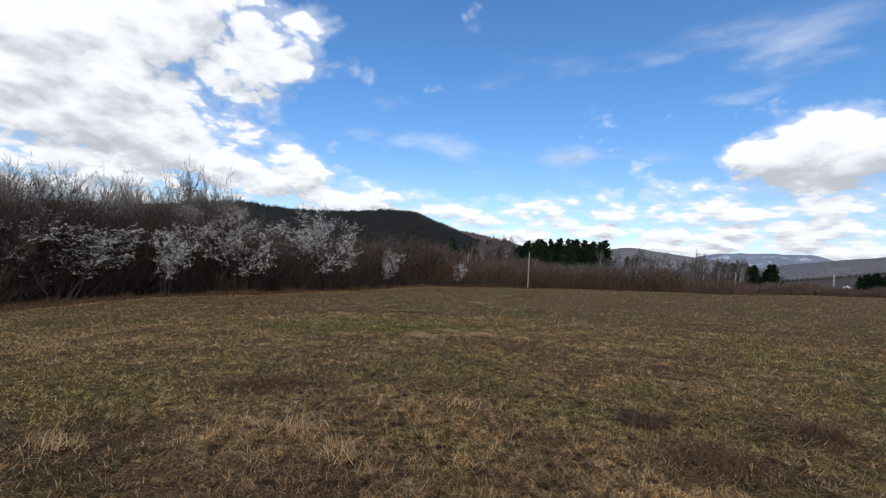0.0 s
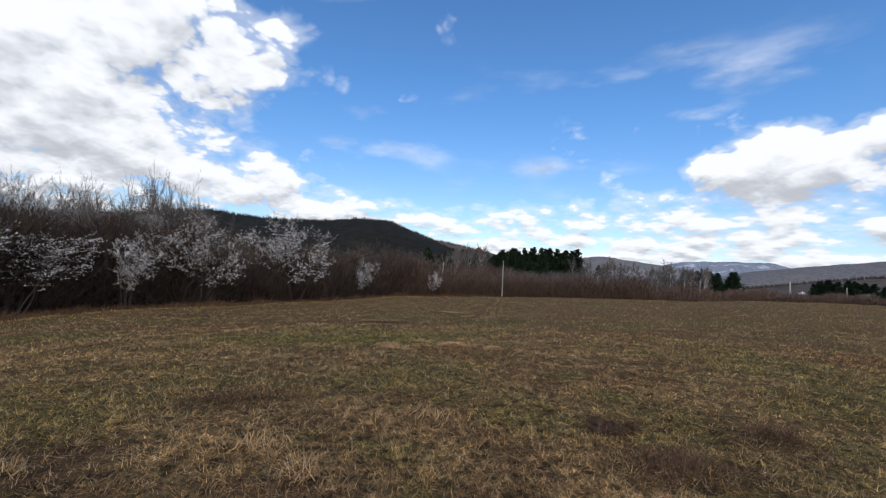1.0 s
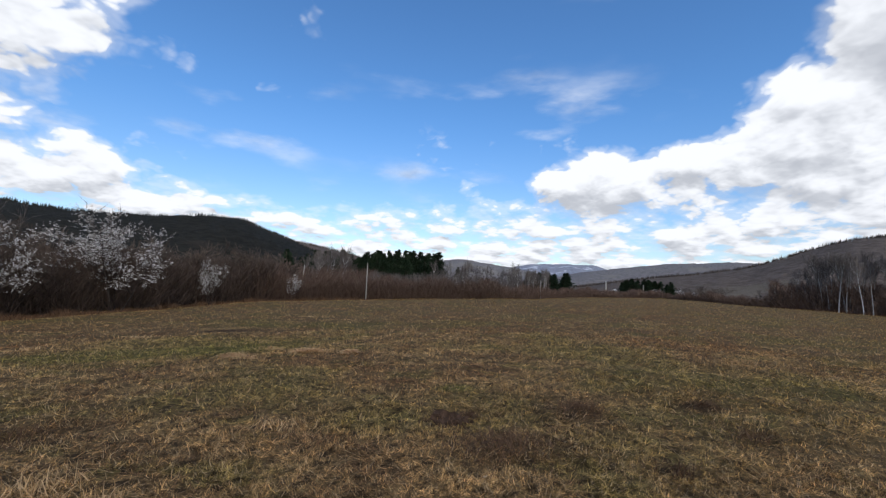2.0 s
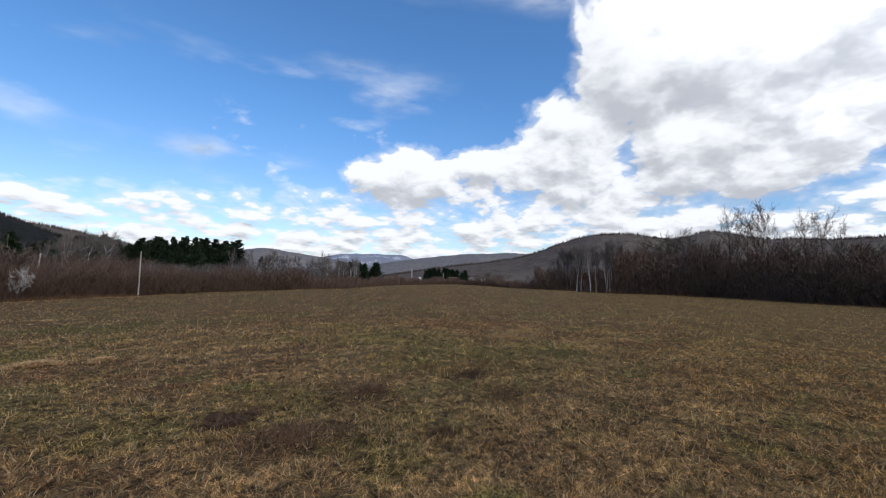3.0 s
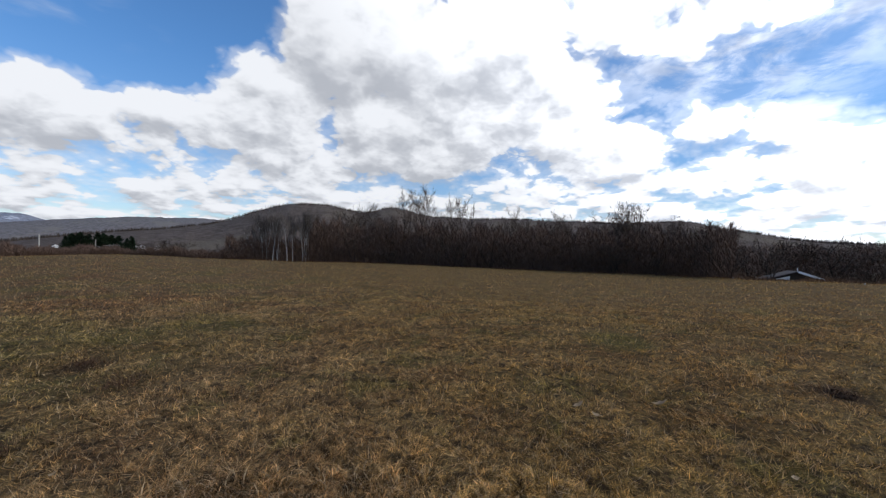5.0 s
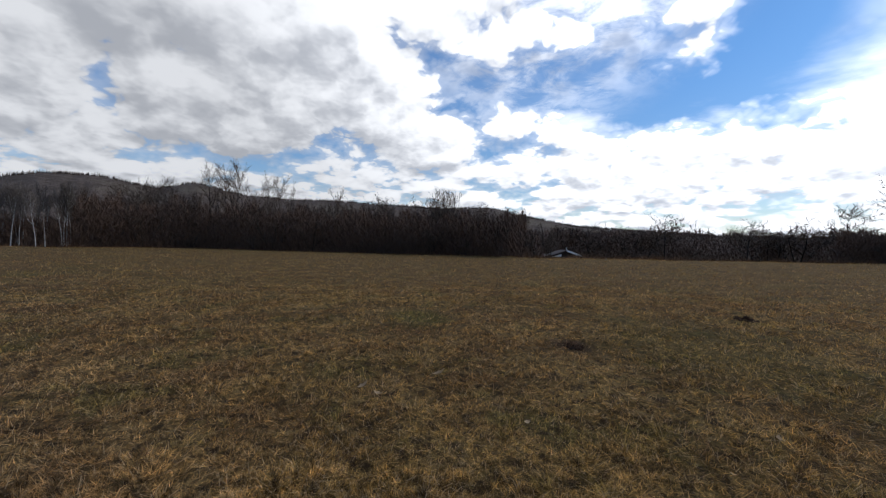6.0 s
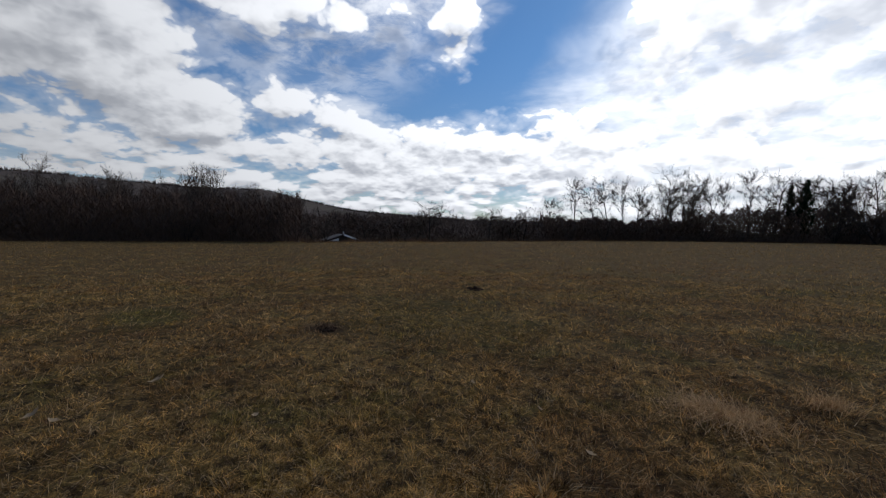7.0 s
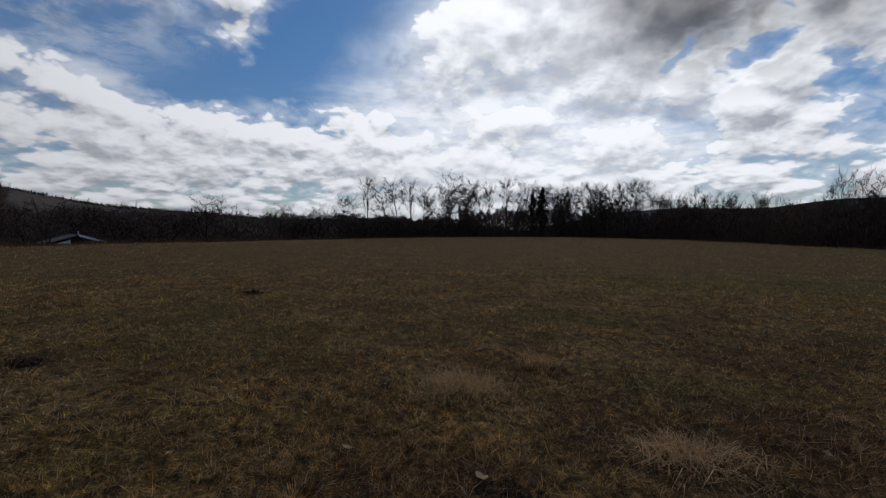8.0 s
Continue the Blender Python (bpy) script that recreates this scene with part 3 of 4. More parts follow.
def pine(name, seed, height, label):
    """A pine with whorls of upswept boughs, ragged outline and a pointed head."""
    rng = np.random.default_rng(seed)
    thick, needles = ([], []), []
    path = limb(rng, Vector((0, 0, -0.1)), Vector((0, 0, 1)), height * 0.97, height * 0.017, 12, 0.018, 0.05, thick, 6)
    lop = rng.uniform(0, 6.283)
    for w in range(26):
        f = 0.16 + 0.83 * (w + rng.uniform(-0.3, 0.3)) / 25
        i = min(11, int(f * 12))
        q, d, r = path[i]
        base = q - d * (i + 1 - f * 12) * height * 0.97 / 12
        reach = height * (0.235 * min(1.0, (f - 0.05) * 3.2) * (1 - f) ** 0.82 + 0.010)
        for _ in range(6):
            a = rng.uniform(0, 6.283)
            size = reach * rng.uniform(0.45, 1.15) * (1 + 0.18 * math.cos(a - lop))
            out = Vector((math.cos(a), math.sin(a), 0.05 + 0.6 * f)).normalized()
            for p, e, rr in limb(rng, base, out, size, height * 0.0035, 5, 0.08, 0.09, thick, 3):
                k = 7
                at = np.array(tuple(p)) + rng.normal(0, size * 0.09, (k, 3))
                ways = rng.normal(0, 0.7, (k, 3)) + np.array([e.x, e.y, e.z + 0.45])
                ways /= np.linalg.norm(ways, axis=1)[:, None]
                side = np.cross(ways, rng.normal(0, 1, (k, 3)))
                side /= np.linalg.norm(side, axis=1)[:, None]
                wd = height * 0.006
                needles.append(np.stack([at + side * wd, at - side * wd, at + ways * height * 0.036 * (1.1 - 0.4 * f) * rng.uniform(0.6, 1.3, (k, 1))], 1))
    tree = new(name)
    SIZE[tree.name] = height
    part("trunk", mesh_of("trunk", *thick, BARK_DARK, True), tree)
    part("crown", tri_mesh("crown", np.concatenate(needles), NEEDLE), tree, "dark green needles")
    return tagged(tree, label, "tree")


USED = set()


def stand(protos, az0, az1, off0, off1, count, el0, el1, seed, group, wide=(0.9, 1.2), even=False):
    """Trees over a stretch of the rim, from off0 to off1 metres behind it, whose tops reach el0 to el1 degrees."""
    rng = np.random.default_rng(seed)
    for i in range(count):
        az = az0 + (az1 - az0) * ((i + rng.uniform(0.2, 0.8)) / count if even else rng.uniform())
        r = float(rim(az) + rng.uniform(off0, off1) * carry(az))
        x, y = r * math.sin(radians(az)), r * math.cos(radians(az))
        z = float(ground_z(x, y))
        high = EYE - z + r * math.tan(radians(rng.uniform(el0, el1)))
        plant(protos[int(rng.integers(len(protos)))], x, y, z, max(high, 0.5), rng.uniform(0, 360), rng.uniform(*wide), group)


def plant(proto, x, y, z, high, turn, wide=1.0, group=""):
    s = high / SIZE[proto.name]
    m = pose(x, y, z, 0, 0, turn) @ Matrix.Diagonal((s * wide, s * wide, s, 1))
    if proto.name in USED:
        ob = copy_thing(proto, m @ Matrix.Diagonal((1 / proto.scale.x, 1 / proto.scale.y, 1 / proto.scale.z, 1)))
    else:
        proto.matrix_basis = m
        ob = proto
        USED.add(proto.name)
    return tagged(ob, group=group)


def plant_at(proto, az, r, el, turn=0.0, wide=1.0, group=""):
    r = float(r * carry(az))
    x, y = r * math.sin(radians(az)), r * math.cos(radians(az))
    z = float(ground_z(x, y))
    return plant(proto, x, y, z, EYE - z + r * math.tan(radians(el)), turn, wide, group)


def brush(az0, az1, off0, off1, el, count, seed, mat, wave=0.5, thick=1.0):
    """Brushwood that fills a stretch of the rim up to el degrees, with an uneven top."""
    rng = np.random.default_rng(seed)
    count = int(count * 1.7)
    az = rng.uniform(az0, az1, count)
    k = carry(az)
    r = rim(az) + k * (off0 + (off1 - off0) * rng.uniform(0, 1, count) ** 1.3)
    x, y = r * np.sin(np.radians(az)), r * np.cos(np.radians(az))
    z = ground_z(x, y)
    ph = rng.uniform(0, 6.28, 4)
    top = el + wave * (np.sin(az * 0.9 + ph[0]) * 0.5 + np.sin(az * 2.3 + ph[1]) * 0.4 + np.sin(az * 6.1 + ph[2]) * 0.35 + 0.4 * rng.normal(0, 0.6, count))
    high = np.maximum(EYE - z + r * np.tan(np.radians(top)), 0.4)
    size = np.minimum(rng.uniform(0.35, 0.8, count) * high, k * rng.uniform(0.2, 0.9, count))
    base = z + (high - size) * rng.uniform(0, 1, count) ** 1.45
    tilt = rng.normal(0, 0.65, (count, 2))
    turn = rng.uniform(0, 6.28, count)
    w = r * 0.0006 * thick * rng.uniform(0.5, 1.5, count)
    foot = np.column_stack([x, y, base])
    side = np.column_stack([np.cos(turn) * w, np.sin(turn) * w, np.zeros(count)])
    tip = foot + np.column_stack([tilt * size[:, None], size])
    ob = new("brushwood", tri_mesh("brushwood", np.stack([foot - side, foot + side, tip], 1), mat))
    return tagged(ob, "dense dark leafless brushwood along the meadow's edge", "brushwood", kind="stuff")


OAK = [bare_tree("bare_tree", 11 + i, 10, 1, 0.3, 17 + i, 1.25, 4, 6, BARK_DARK, TWIG, 0.55, 0.013, 0.13, 0.09, label="tall leafless broad-crowned tree with dark bark") for i in range(3)]
POLLARD = [bare_tree("bare_tree", 21 + i, 10, 2, 0.35, 10, 0.8, 3, 5, BARK_DARK, TWIG, 0.5, 0.013, 0.13, 0.14, label="leafless upright tree with forked dark trunk", fork=0.12) for i in range(2)]
SAPLING = [bare_tree("bare_sapling", 31 + i, 5, 3, 0.3, 6, 0.5, 2, 3, BARK, TWIG_GREY, 0.35, 0.007, 0.035, 0.3, label="slender grey leafless sapling in the thicket", fork=0.16) for i in range(3)]
# saplings in darker bark and twigs, to look like backlit silhouettes
SAPLING_BACKLIT = [bare_tree("bare_sapling", 36 + i, 5, 3, 0.3, 7, 0.55, 3, 4, BARK_DARK, TWIG, 0.32, 0.007, 0.036, 0.2, label="slender leafless sapling, coloured dark as if backlit", fork=0.14) for i in range(3)]
SHRUB = [bare_tree("bare_shrub", 41 + i, 3, 5, 0.1, 4, 0.8, 2, 2, BARK_DARK, TWIG, 0.32, 0.010, 0.03, 0.12, label="dense dark leafless shrub at the meadow's edge", category="shrub", fork=0.4) for i in range(3)]
THORN = [bare_tree("wild_plum", 51 + i, 3.2, 5, 0.2, 6, 0.9, 3, 3, BARK_DARK, TWIG_GREY, 0.27, 0.006, 0.035, 0.10, 4.4, "wild plum tree covered in small white blossom", "tree", 0.38) for i in range(2)]
BIRCHES = [bare_tree("birch", 61 + i, 6, 1, 0.4, 9, 0.35, 4, 4, BIRCH, TWIG_GREY, 0.4, 0.012, 0.055, 0.25, label="slim leafless birch with a white trunk", sway=0.018) for i in range(2)]
BLOOMING = [bare_tree("wild_plum", 56 + i, 5, 4, 0.3, 8, 0.6, 3, 3, BARK_DARK, TWIG_GREY, 0.3, 0.006, 0.04, 0.16, 1.5, "tall grey plum tree coming into white blossom", "tree", 0.2) for i in range(3)]
PINES = [pine("pine", 71 + i, 8, "dark green pine at the edge of the wood") for i in range(4)]

# thicket beside the meadow, with wild plum in front
brush(-68, -27, 0.4, 6, 4.2, 52000, 1, THICKET, 0.9)
brush(-29, 0, 0.4, 7, 1.8, 26000, 2, THICKET, 0.7)
stand(SAPLING, -66, -26, 2.0, 8, 64, 3.8, 5.6, 101, "saplings of the thicket", (0.7, 1.1))
stand(BLOOMING, -67, -27, 2.0, 7, 38, 3.8, 5.2, 121, "plum trees of the thicket", (0.6, 0.9), True)
stand(SHRUB, -30, 4, 2, 8, 26, 1.6, 3.4, 122, "shrubs along the meadow", (0.9, 1.4))
stand(SHRUB, -66, -3, 0.6, 3, 24, 0.8, 2.8, 102, "shrubs along the meadow")
plant_at(SAPLING[0], -34, 19, 7.4, 40, 0.8, "saplings of the thicket")
plant_at(SAPLING[1], -33, 19.5, 7.2, 10, 0.8, "saplings of the thicket")
plant_at(SAPLING[2], -28, 20, 7.6, 100, 0.8, "saplings of the thicket")
for az, r, el, wide in ((-42, 14.0, 1.6, 1.5), (-33.4, 15.0, 1.6, .7), (-26.2, 16.8, 3.6, 1.0), (-15.8, 19, 4.6, 1.2), (-6.8, 22.2, .7, .7), (-51, 14, 2.5, 1.0)):
    plant_at(THORN[int(az * 10) % 2], az, r, el, az * 31, wide * 1.2, "flowering plum trees")
for az, r, el, wide in ((2.4, 27, -.4, .8), (7.6, 42, -.9, .9), (9, 43, -1, .9), (51.6, 96, .2, 1.0), (53.2, 92, -.1, 1.3), (48.5, 110, -.2, 1.2), (16, 40, -1.1, 1.2), (31, 52, -.7, 1.1)):
    plant_at(THORN[int(az * 10) % 2], az, r, el, az * 17, wide, "flowering plum trees")

# the far end: low scrub, pines and slim trunks
brush(-2, 30, 0.3, 10, 0.35, 38000, 3, BRUSH, 0.55, 0.7)
brush(28, 64, 0.3, 14, -0.1, 34000, 4, BRUSH, 0.35, 0.7)
stand(SHRUB, -2, 40, 1, 8, 18, -0.8, 0.4, 103, "scrub at the far end")
stand(PINES, 1, 11.5, 32, 46, 28, 1.9, 3.8, 104, "pine wood", (1.2, 1.9))
stand(PINES, 11, 21.5, 28, 48, 60, 2.0, 4.2, 105, "pine wood", (1.2, 1.9), True)
stand(PINES, 20, 24, 40, 52, 5, 2.0, 3.1, 106, "pine wood", (1.1, 1.5))
stand(PINES, 33, 39, 60, 75, 26, 1.0, 1.9, 107, "pine clump", (1.5, 2.2))
stand(PINES, 45, 51, 40, 60, 26, 0.8, 1.5, 108, "pine clump", (1.5, 2.2))
brush(12, 34, 5, 15, 1.0, 20000, 11, TWIG_GREY, 0.3, 0.6)
brush(0, 13, 8, 26, 1.5, 14000, 12, BRUSH, 0.4, 0.7)
stand(BIRCHES, 4, 12, 10, 20, 15, 0.9, 2.2, 109, "birches at the far end")
stand(BIRCHES, 21, 36, 3, 14, 38, 0.7, 1.6, 110, "birches at the far end")
stand(SHRUB, 52, 64, 0, 14, 14, -0.2, 0.9, 111, "scrub at the far end", (1.2, 1.8))

# wood along the long side
brush(60, 76, 0.5, 12, 1.6, 16000, 5, BRUSH, 0.5)
brush(69, 122.5, 0.5, 14, 3.7, 66000, 6, BRUSH, 1.0)
stand(BIRCHES, 64, 70.5, -0.5, 4, 26, 2.6, 3.9, 112, "birch clump")
stand(BIRCHES, 60, 65, 1, 8, 12, 0.8, 2.2, 113, "birch clump")
stand(SAPLING_BACKLIT, 70, 122, 3, 12, 55, 2.6, 4.0, 114, "saplings of the wood", (1.1, 1.6))
stand(SHRUB, 70, 128, 0, 2.5, 20, 0.0, 2.4, 115, "shrubs along the wood", (1.0, 1.6))
stand(POLLARD, 74, 80, 8, 14, 4, 4.4, 5.4, 116, "tall trees over the wood")
for az, el in ((81.6, 7.0), (84.2, 7.2), (85.6, 7.5), (88.2, 6.3), (90.0, 6.4), (86.9, 6.0)):
    plant_at(POLLARD[int(az * 10) % 2], az, rim(az) / carry(az) + 5, el, az * 53, 0.85, "tall trees over the wood")
for az, el in ((97.5, 5.3), (103, 4.7), (108.5, 5.4), (110.3, 5.7), (111.6, 5.7), (112.8, 5.4)):
    plant_at(POLLARD[int(az * 10) % 2], az, rim(az) / carry(az) + 8, el, az * 37, 1.0, "tall trees over the wood")

# low wood beyond the shed, and the row of tall trees at its end
brush(122, 160, 30, 48, 1.9, 48000, 7, BRUSH, 0.35, 0.8)
brush(154, 172, 2, 18, 1.7, 30000, 8, BRUSH, 0.4)
brush(170, 200, 2, 18, 2.7, 50000, 13, BRUSH, 0.6)
brush(196, 230, 0.5, 14, 3.0, 30000, 9, BRUSH, 0.5)
brush(228, 294, 0.5, 10, 4.0, 9000, 10, BRUSH, 0.5)
stand(SHRUB, 124, 160, 30, 44, 18, 1.4, 2.4, 117, "shrubs beyond the rise", (1.3, 2.0))
for az, el in ((139, 2.7), (147, 2.4), (155, 3.1)):
    plant_at(OAK[int(az) % 3], az, rim(az) / carry(az) + 22, el, az * 41, 1.5, "bare trees on the rise")
for az, el, wide in ((158, 5.6, 1.1), (160.5, 5.0, 1.0), (162, 6.0, 1.0), (163.6, 5.5, 1.0), (165, 5.1, 1.0), (168, 6.8, 1.1), (170.3, 5.0, 1.0), (172, 5.6, 1.0), (173.4, 6.0, 1.0), (176.3, 5.7, 1.1), (178.6, 5.5, 1.1), (183.6, 5.5, 1.0)):
    plant_at(OAK[int(az * 10) % 3], az, rim(az) / carry(az) + 4, el, az * 29, wide, "row of tall bare trees")
plant_at(PINES[1], 181, rim(181) / carry(181) + 4, 5.9, 30, 0.9, "row of tall bare trees")
plant_at(PINES[2], 179.8, rim(179.8) / carry(179.8) + 5, 5.3, 80, 0.9, "row of tall bare trees")
stand(OAK, 164, 182, 5, 16, 6, 4.2, 5.4, 123, "row of tall bare trees", (0.7, 1.0), True)
stand(OAK, 180, 193, 5, 16, 14, 4.2, 5.3, 124, "row of tall bare trees", (0.8, 1.1), True)
stand(SAPLING_BACKLIT, 166, 200, 3, 12, 36, 2.6, 4.2, 118, "saplings of the wood", (1.0, 1.5))
stand(SAPLING_BACKLIT, 198, 222, 3, 12, 16, 2.8, 3.8, 119, "saplings of the wood", (1.1, 1.6))
stand(SHRUB, 156, 222, 0, 3, 20, 0.2, 2.2, 120, "shrubs along the wood", (1.0, 1.6))
for az, el in ((194, 4.0), (196, 3.7), (202, 3.5), (204.5, 3.7), (210.5, 5.1), (212, 5.0), (214, 4.8)):
    plant_at(POLLARD[int(az) % 2], az, rim(az) / carry(az) + 7, el, az * 37, 0.9, "tall trees over the wood")


# ---- posts and buildings ----
def post(az, r, el, tilt, width, label, name="concrete_post"):
    r, width = float(r * carry(az)), float(width * carry(az))
    x, y = r * math.sin(radians(az)), r * math.cos(radians(az))
    z = float(ground_z(x, y))
    high = EYE - z + r * math.tan(radians(el))
    bm = bmesh.new()
    bmesh.ops.create_cube(bm, size=1.0)
    for v in bm.verts:
        k = 1.0 if v.co.z < 0 else 0.72
        v.co = (v.co.x * width * k, v.co.y * width * k, (v.co.z + 0.5) * (high + 0.3) - 0.3)
    bmesh.ops.bevel(bm, geom=bm.edges[:], offset=width * 0.12, segments=1, affect="EDGES")
    me = bpy.data.meshes.new(name)
    bm.to_mesh(me)
    bm.free()
    me.materials.append(CONCRETE)
    ob = new(name, me)
    ob.matrix_basis = pose(x, y, z, 0, tilt, 25)
    return tagged(ob, label, "pole" if name == "utility_pole" else "post")


post(11.75, 30.5, 2.0, 0, 0.068, "pale weathered concrete pole at the edge of the scrub", "utility_pole")
post(3.2, 38, 1.35, 4, 0.09, "pale leaning concrete pole among scrub", "utility_pole")
post(35.2, 51, 0.75, 0, 0.07, "pale thin concrete pole before birches", "utility_pole")
post(43.3, 105, 0.95, 0, 0.28, "dark distant wooden pole", "utility_pole")
post(47.6, 112, 0.6, 0, 0.22, "pale distant pole in the valley", "utility_pole")
post(122.3, 47, -1.75, 0, 0.12, "short pale post at the meadow's rim")
post(132.6, 48, -1.75, 0, 0.12, "short pale post at the meadow's rim")
post(124.3, 52, -1.55, 0, 0.10, "short pale post at the meadow's rim")


def box(name, size, at, mat, parent, turn=(0, 0, 0), label=""):
    bm = bmesh.new()
    bmesh.ops.create_cube(bm, size=1.0)
    for v in bm.verts:
        v.co = Vector((v.co.x * size[0], v.co.y * size[1], v.co.z * size[2]))
    bmesh.ops.bevel(bm, geom=bm.edges[:], offset=min(size) * 0.06, segments=1, affect="EDGES")
    me = bpy.data.meshes.new(name)
    bm.to_mesh(me)
    bm.free()
    me.materials.append(mat)
    ob = part(name, me, parent, label)
    ob.matrix_basis = pose(*at, *turn)
    return ob


def gable_house(az, r, wide, deep, wall_h, rise, turn, label, name="house", verge=False, base=None, wall=WHITE):
    x, y = r * math.sin(radians(az)), r * math.cos(radians(az))
    z = float(ground_z(x, y)) if base is None else base
    h = new(name)
    h.matrix_basis = pose(x, y, z, 0, 0, -az + turn)
    w, d = wide / 2, deep / 2
    prof = [(-w, 0), (w, 0), (w, wall_h), (0, wall_h + rise), (-w, wall_h)]
    verts = [(a, -d, c) for a, c in prof] + [(a, d, c) for a, c in prof]
    faces = [(0, 1, 2, 3, 4), (9, 8, 7, 6, 5)] + [(i, 5 + i, 5 + (i + 1) % 5, (i + 1) % 5) for i in range(5)]
    part("wall", mesh_of("wall", verts, faces, wall), h)
    slope = math.atan2(rise, w)
    run = math.hypot(rise, w) + 0.35
    for s in (-1, 1):
        c = (s * (run / 2) * math.cos(slope), 0, wall_h + rise - (run / 2) * math.sin(slope) + 0.08)
        roof = box("roof", (run, deep + 0.7, 0.10), c, ROOF, h, (0, s * math.degrees(slope), 0), "dark roof sheet")
        if verge and s > 0:
            f = (c[0], -d - 0.40, c[2] - 0.02)
            box("verge_board", (run, 0.05, 0.26), f, WHITE, h, (0, s * math.degrees(slope), 0), "white verge board")
    for k in () if verge else (-0.25, 0.28):
        box("window", (wide * 0.14, 0.06, wall_h * 0.35), (wide * k, -d - 0.02, wall_h * 0.6), ROOF, h, label="dark window")
    return tagged(h, label, "house")


# the solid dark wall stands in for the shade inside the open bay
shed = gable_house(127.3, 71, 6.0, 7.0, 2.05, 1.05, 8, "low shed with dark-coloured bay, white gable panel and verge board", "shed", True, wall=BARK_DARK)
part("gable_panel", mesh_of("gable_panel", [(x, y, z) for y in (-3.62, -3.52) for x, z in ((-2.9, 0), (-0.75, 0), (-0.75, 2.62), (-2.9, 1.95))],
                            [(0, 1, 2, 3), (7, 6, 5, 4), (0, 4, 5, 1), (1, 5, 6, 2), (2, 6, 7, 3), (3, 7, 4, 0)], WHITE), shed, "whitewashed gable panel")
for x in (-0.7, 1.2, 2.9):
    box("post", (0.12, 0.12, 2.1), (x, -3.6, 1.05), BARK_DARK, shed, label="dark timber post")
box("chimney_pipe", (0.10, 0.10, 0.7), (0, -3.3, 3.3), WHITE, shed, label="pale pipe on the ridge")
for az, r, s, t in ((44.2, 430, 3.4, 20), (45.1, 440, 3, -30), (60.6, 260, 4, 15), (61.8, 280, 4, -20), (62.8, 270, 3, 40), (64.4, 290, 4, 0)):
    gable_house(az, r, s, s, s * 0.45, s * 0.3, t, "distant white village house", base=-1.0 if az < 50 else 0.6)


# ---- meadow: grass, tussocks, molehills, leaves ----
CX, CY = 0.4, -0.8


def sprinkle(rng, count, r0, r1, az0=-64, az1=232):
    r = r0 * (r1 / r0) ** rng.uniform(0, 1, count)
    az = np.radians(rng.uniform(az0, az1, count))
    return np.column_stack([CX + r * np.sin(az), CY + r * np.cos(az)]), r


def clumps(xy, size, seed):
    """Smooth random heights over the meadow, 0 to 1, in lumps of that size."""
    table = np.random.default_rng(seed).uniform(0, 1, (256, 256))
    g = xy / size
    i = np.floor(g).astype(int)
    f = g - i
    f = f * f * (3 - 2 * f)
    a, b = i[:, 0] % 256, i[:, 1] % 256
    c, d = (a + 1) % 256, (b + 1) % 256
    return (table[a, b] * (1 - f[:, 0]) + table[c, b] * f[:, 0]) * (1 - f[:, 1]) + (table[a, d] * (1 - f[:, 0]) + table[c, d] * f[:, 0]) * f[:, 1]


def near_grass():
    """Short matted blades in tufts, thinning out with distance."""
    rng = np.random.default_rng(5)
    tufts, _ = sprinkle(rng, 52000, 1.8, 17)
    pick = rng.integers(0, len(tufts), 520000)
    d1 = tufts[pick] + rng.normal(0, 0.026, (len(pick), 2)) * (0.6 + 0.12 * np.hypot(*tufts[pick].T))[:, None]
    d2, _ = sprinkle(rng, 160000, 1.8, 17)
    xy = np.concatenate([d1, d2])
    r = np.hypot(xy[:, 0] - CX, xy[:, 1] - CY)
    ring = blades(rng, xy, ground_z(xy[:, 0], xy[:, 1]) - 0.005, 0.03, 0.10, 1.0, 1.0)
    wide = (0.0011 + 0.00042 * r)[:, None]
    grow = 0.25 + 1.9 * (0.45 * clumps(xy, 0.11, 1) + 0.3 * clumps(xy, 0.27, 3) + 0.25 * clumps(xy, 0.8, 2)) ** 1.6
    foot = ((ring[:, 0] + ring[:, 1]) / 2)[:, None, :]
    ring[:, 2:] = foot + (ring[:, 2:] - foot) * grow[:, None, None]
    for a, b in ((0, 1), (2, 3)):
        c = (ring[:, a] + ring[:, b]) / 2
        ring[:, a], ring[:, b] = c + (ring[:, a] - c) * wide, c + (ring[:, b] - c) * wide
    close = r < 3.4
    tagged(new("grass", strip_mesh("grass", ring[close], BLADE)), "short matted dry brown grass", "grass", kind="stuff")
    tagged(new("grass", tri_mesh("grass", ring[~close][:, [0, 1, 4]], BLADE)), "short dry brown grass", "grass", kind="stuff")


def far_grass():
    rng = np.random.default_rng(6)
    xy, r = sprinkle(rng, 300000, 11, 150)
    az = np.degrees(np.arctan2(xy[:, 0], xy[:, 1]))
    keep = np.hypot(*xy.T) < rim(az) + 1.5
    xy, r = xy[keep], r[keep]
    k = len(xy)
    turn, tilt, size = rng.uniform(0, 6.28, k), rng.normal(0, 0.9, (k, 2)), rng.uniform(0.025, 0.085, k)
    w = 0.0005 * r + 0.001
    foot = np.column_stack([xy, ground_z(xy[:, 0], xy[:, 1]) - 0.01])
    side = np.column_stack([np.cos(turn) * w, np.sin(turn) * w, np.zeros(k)])
    tip = foot + np.column_stack([tilt * size[:, None], size])
    return tagged(new("grass", tri_mesh("grass", np.stack([foot - side, foot + side, tip], 1), BLADE_FAR)), "dry brown meadow grass further out", "grass", kind="stuff")


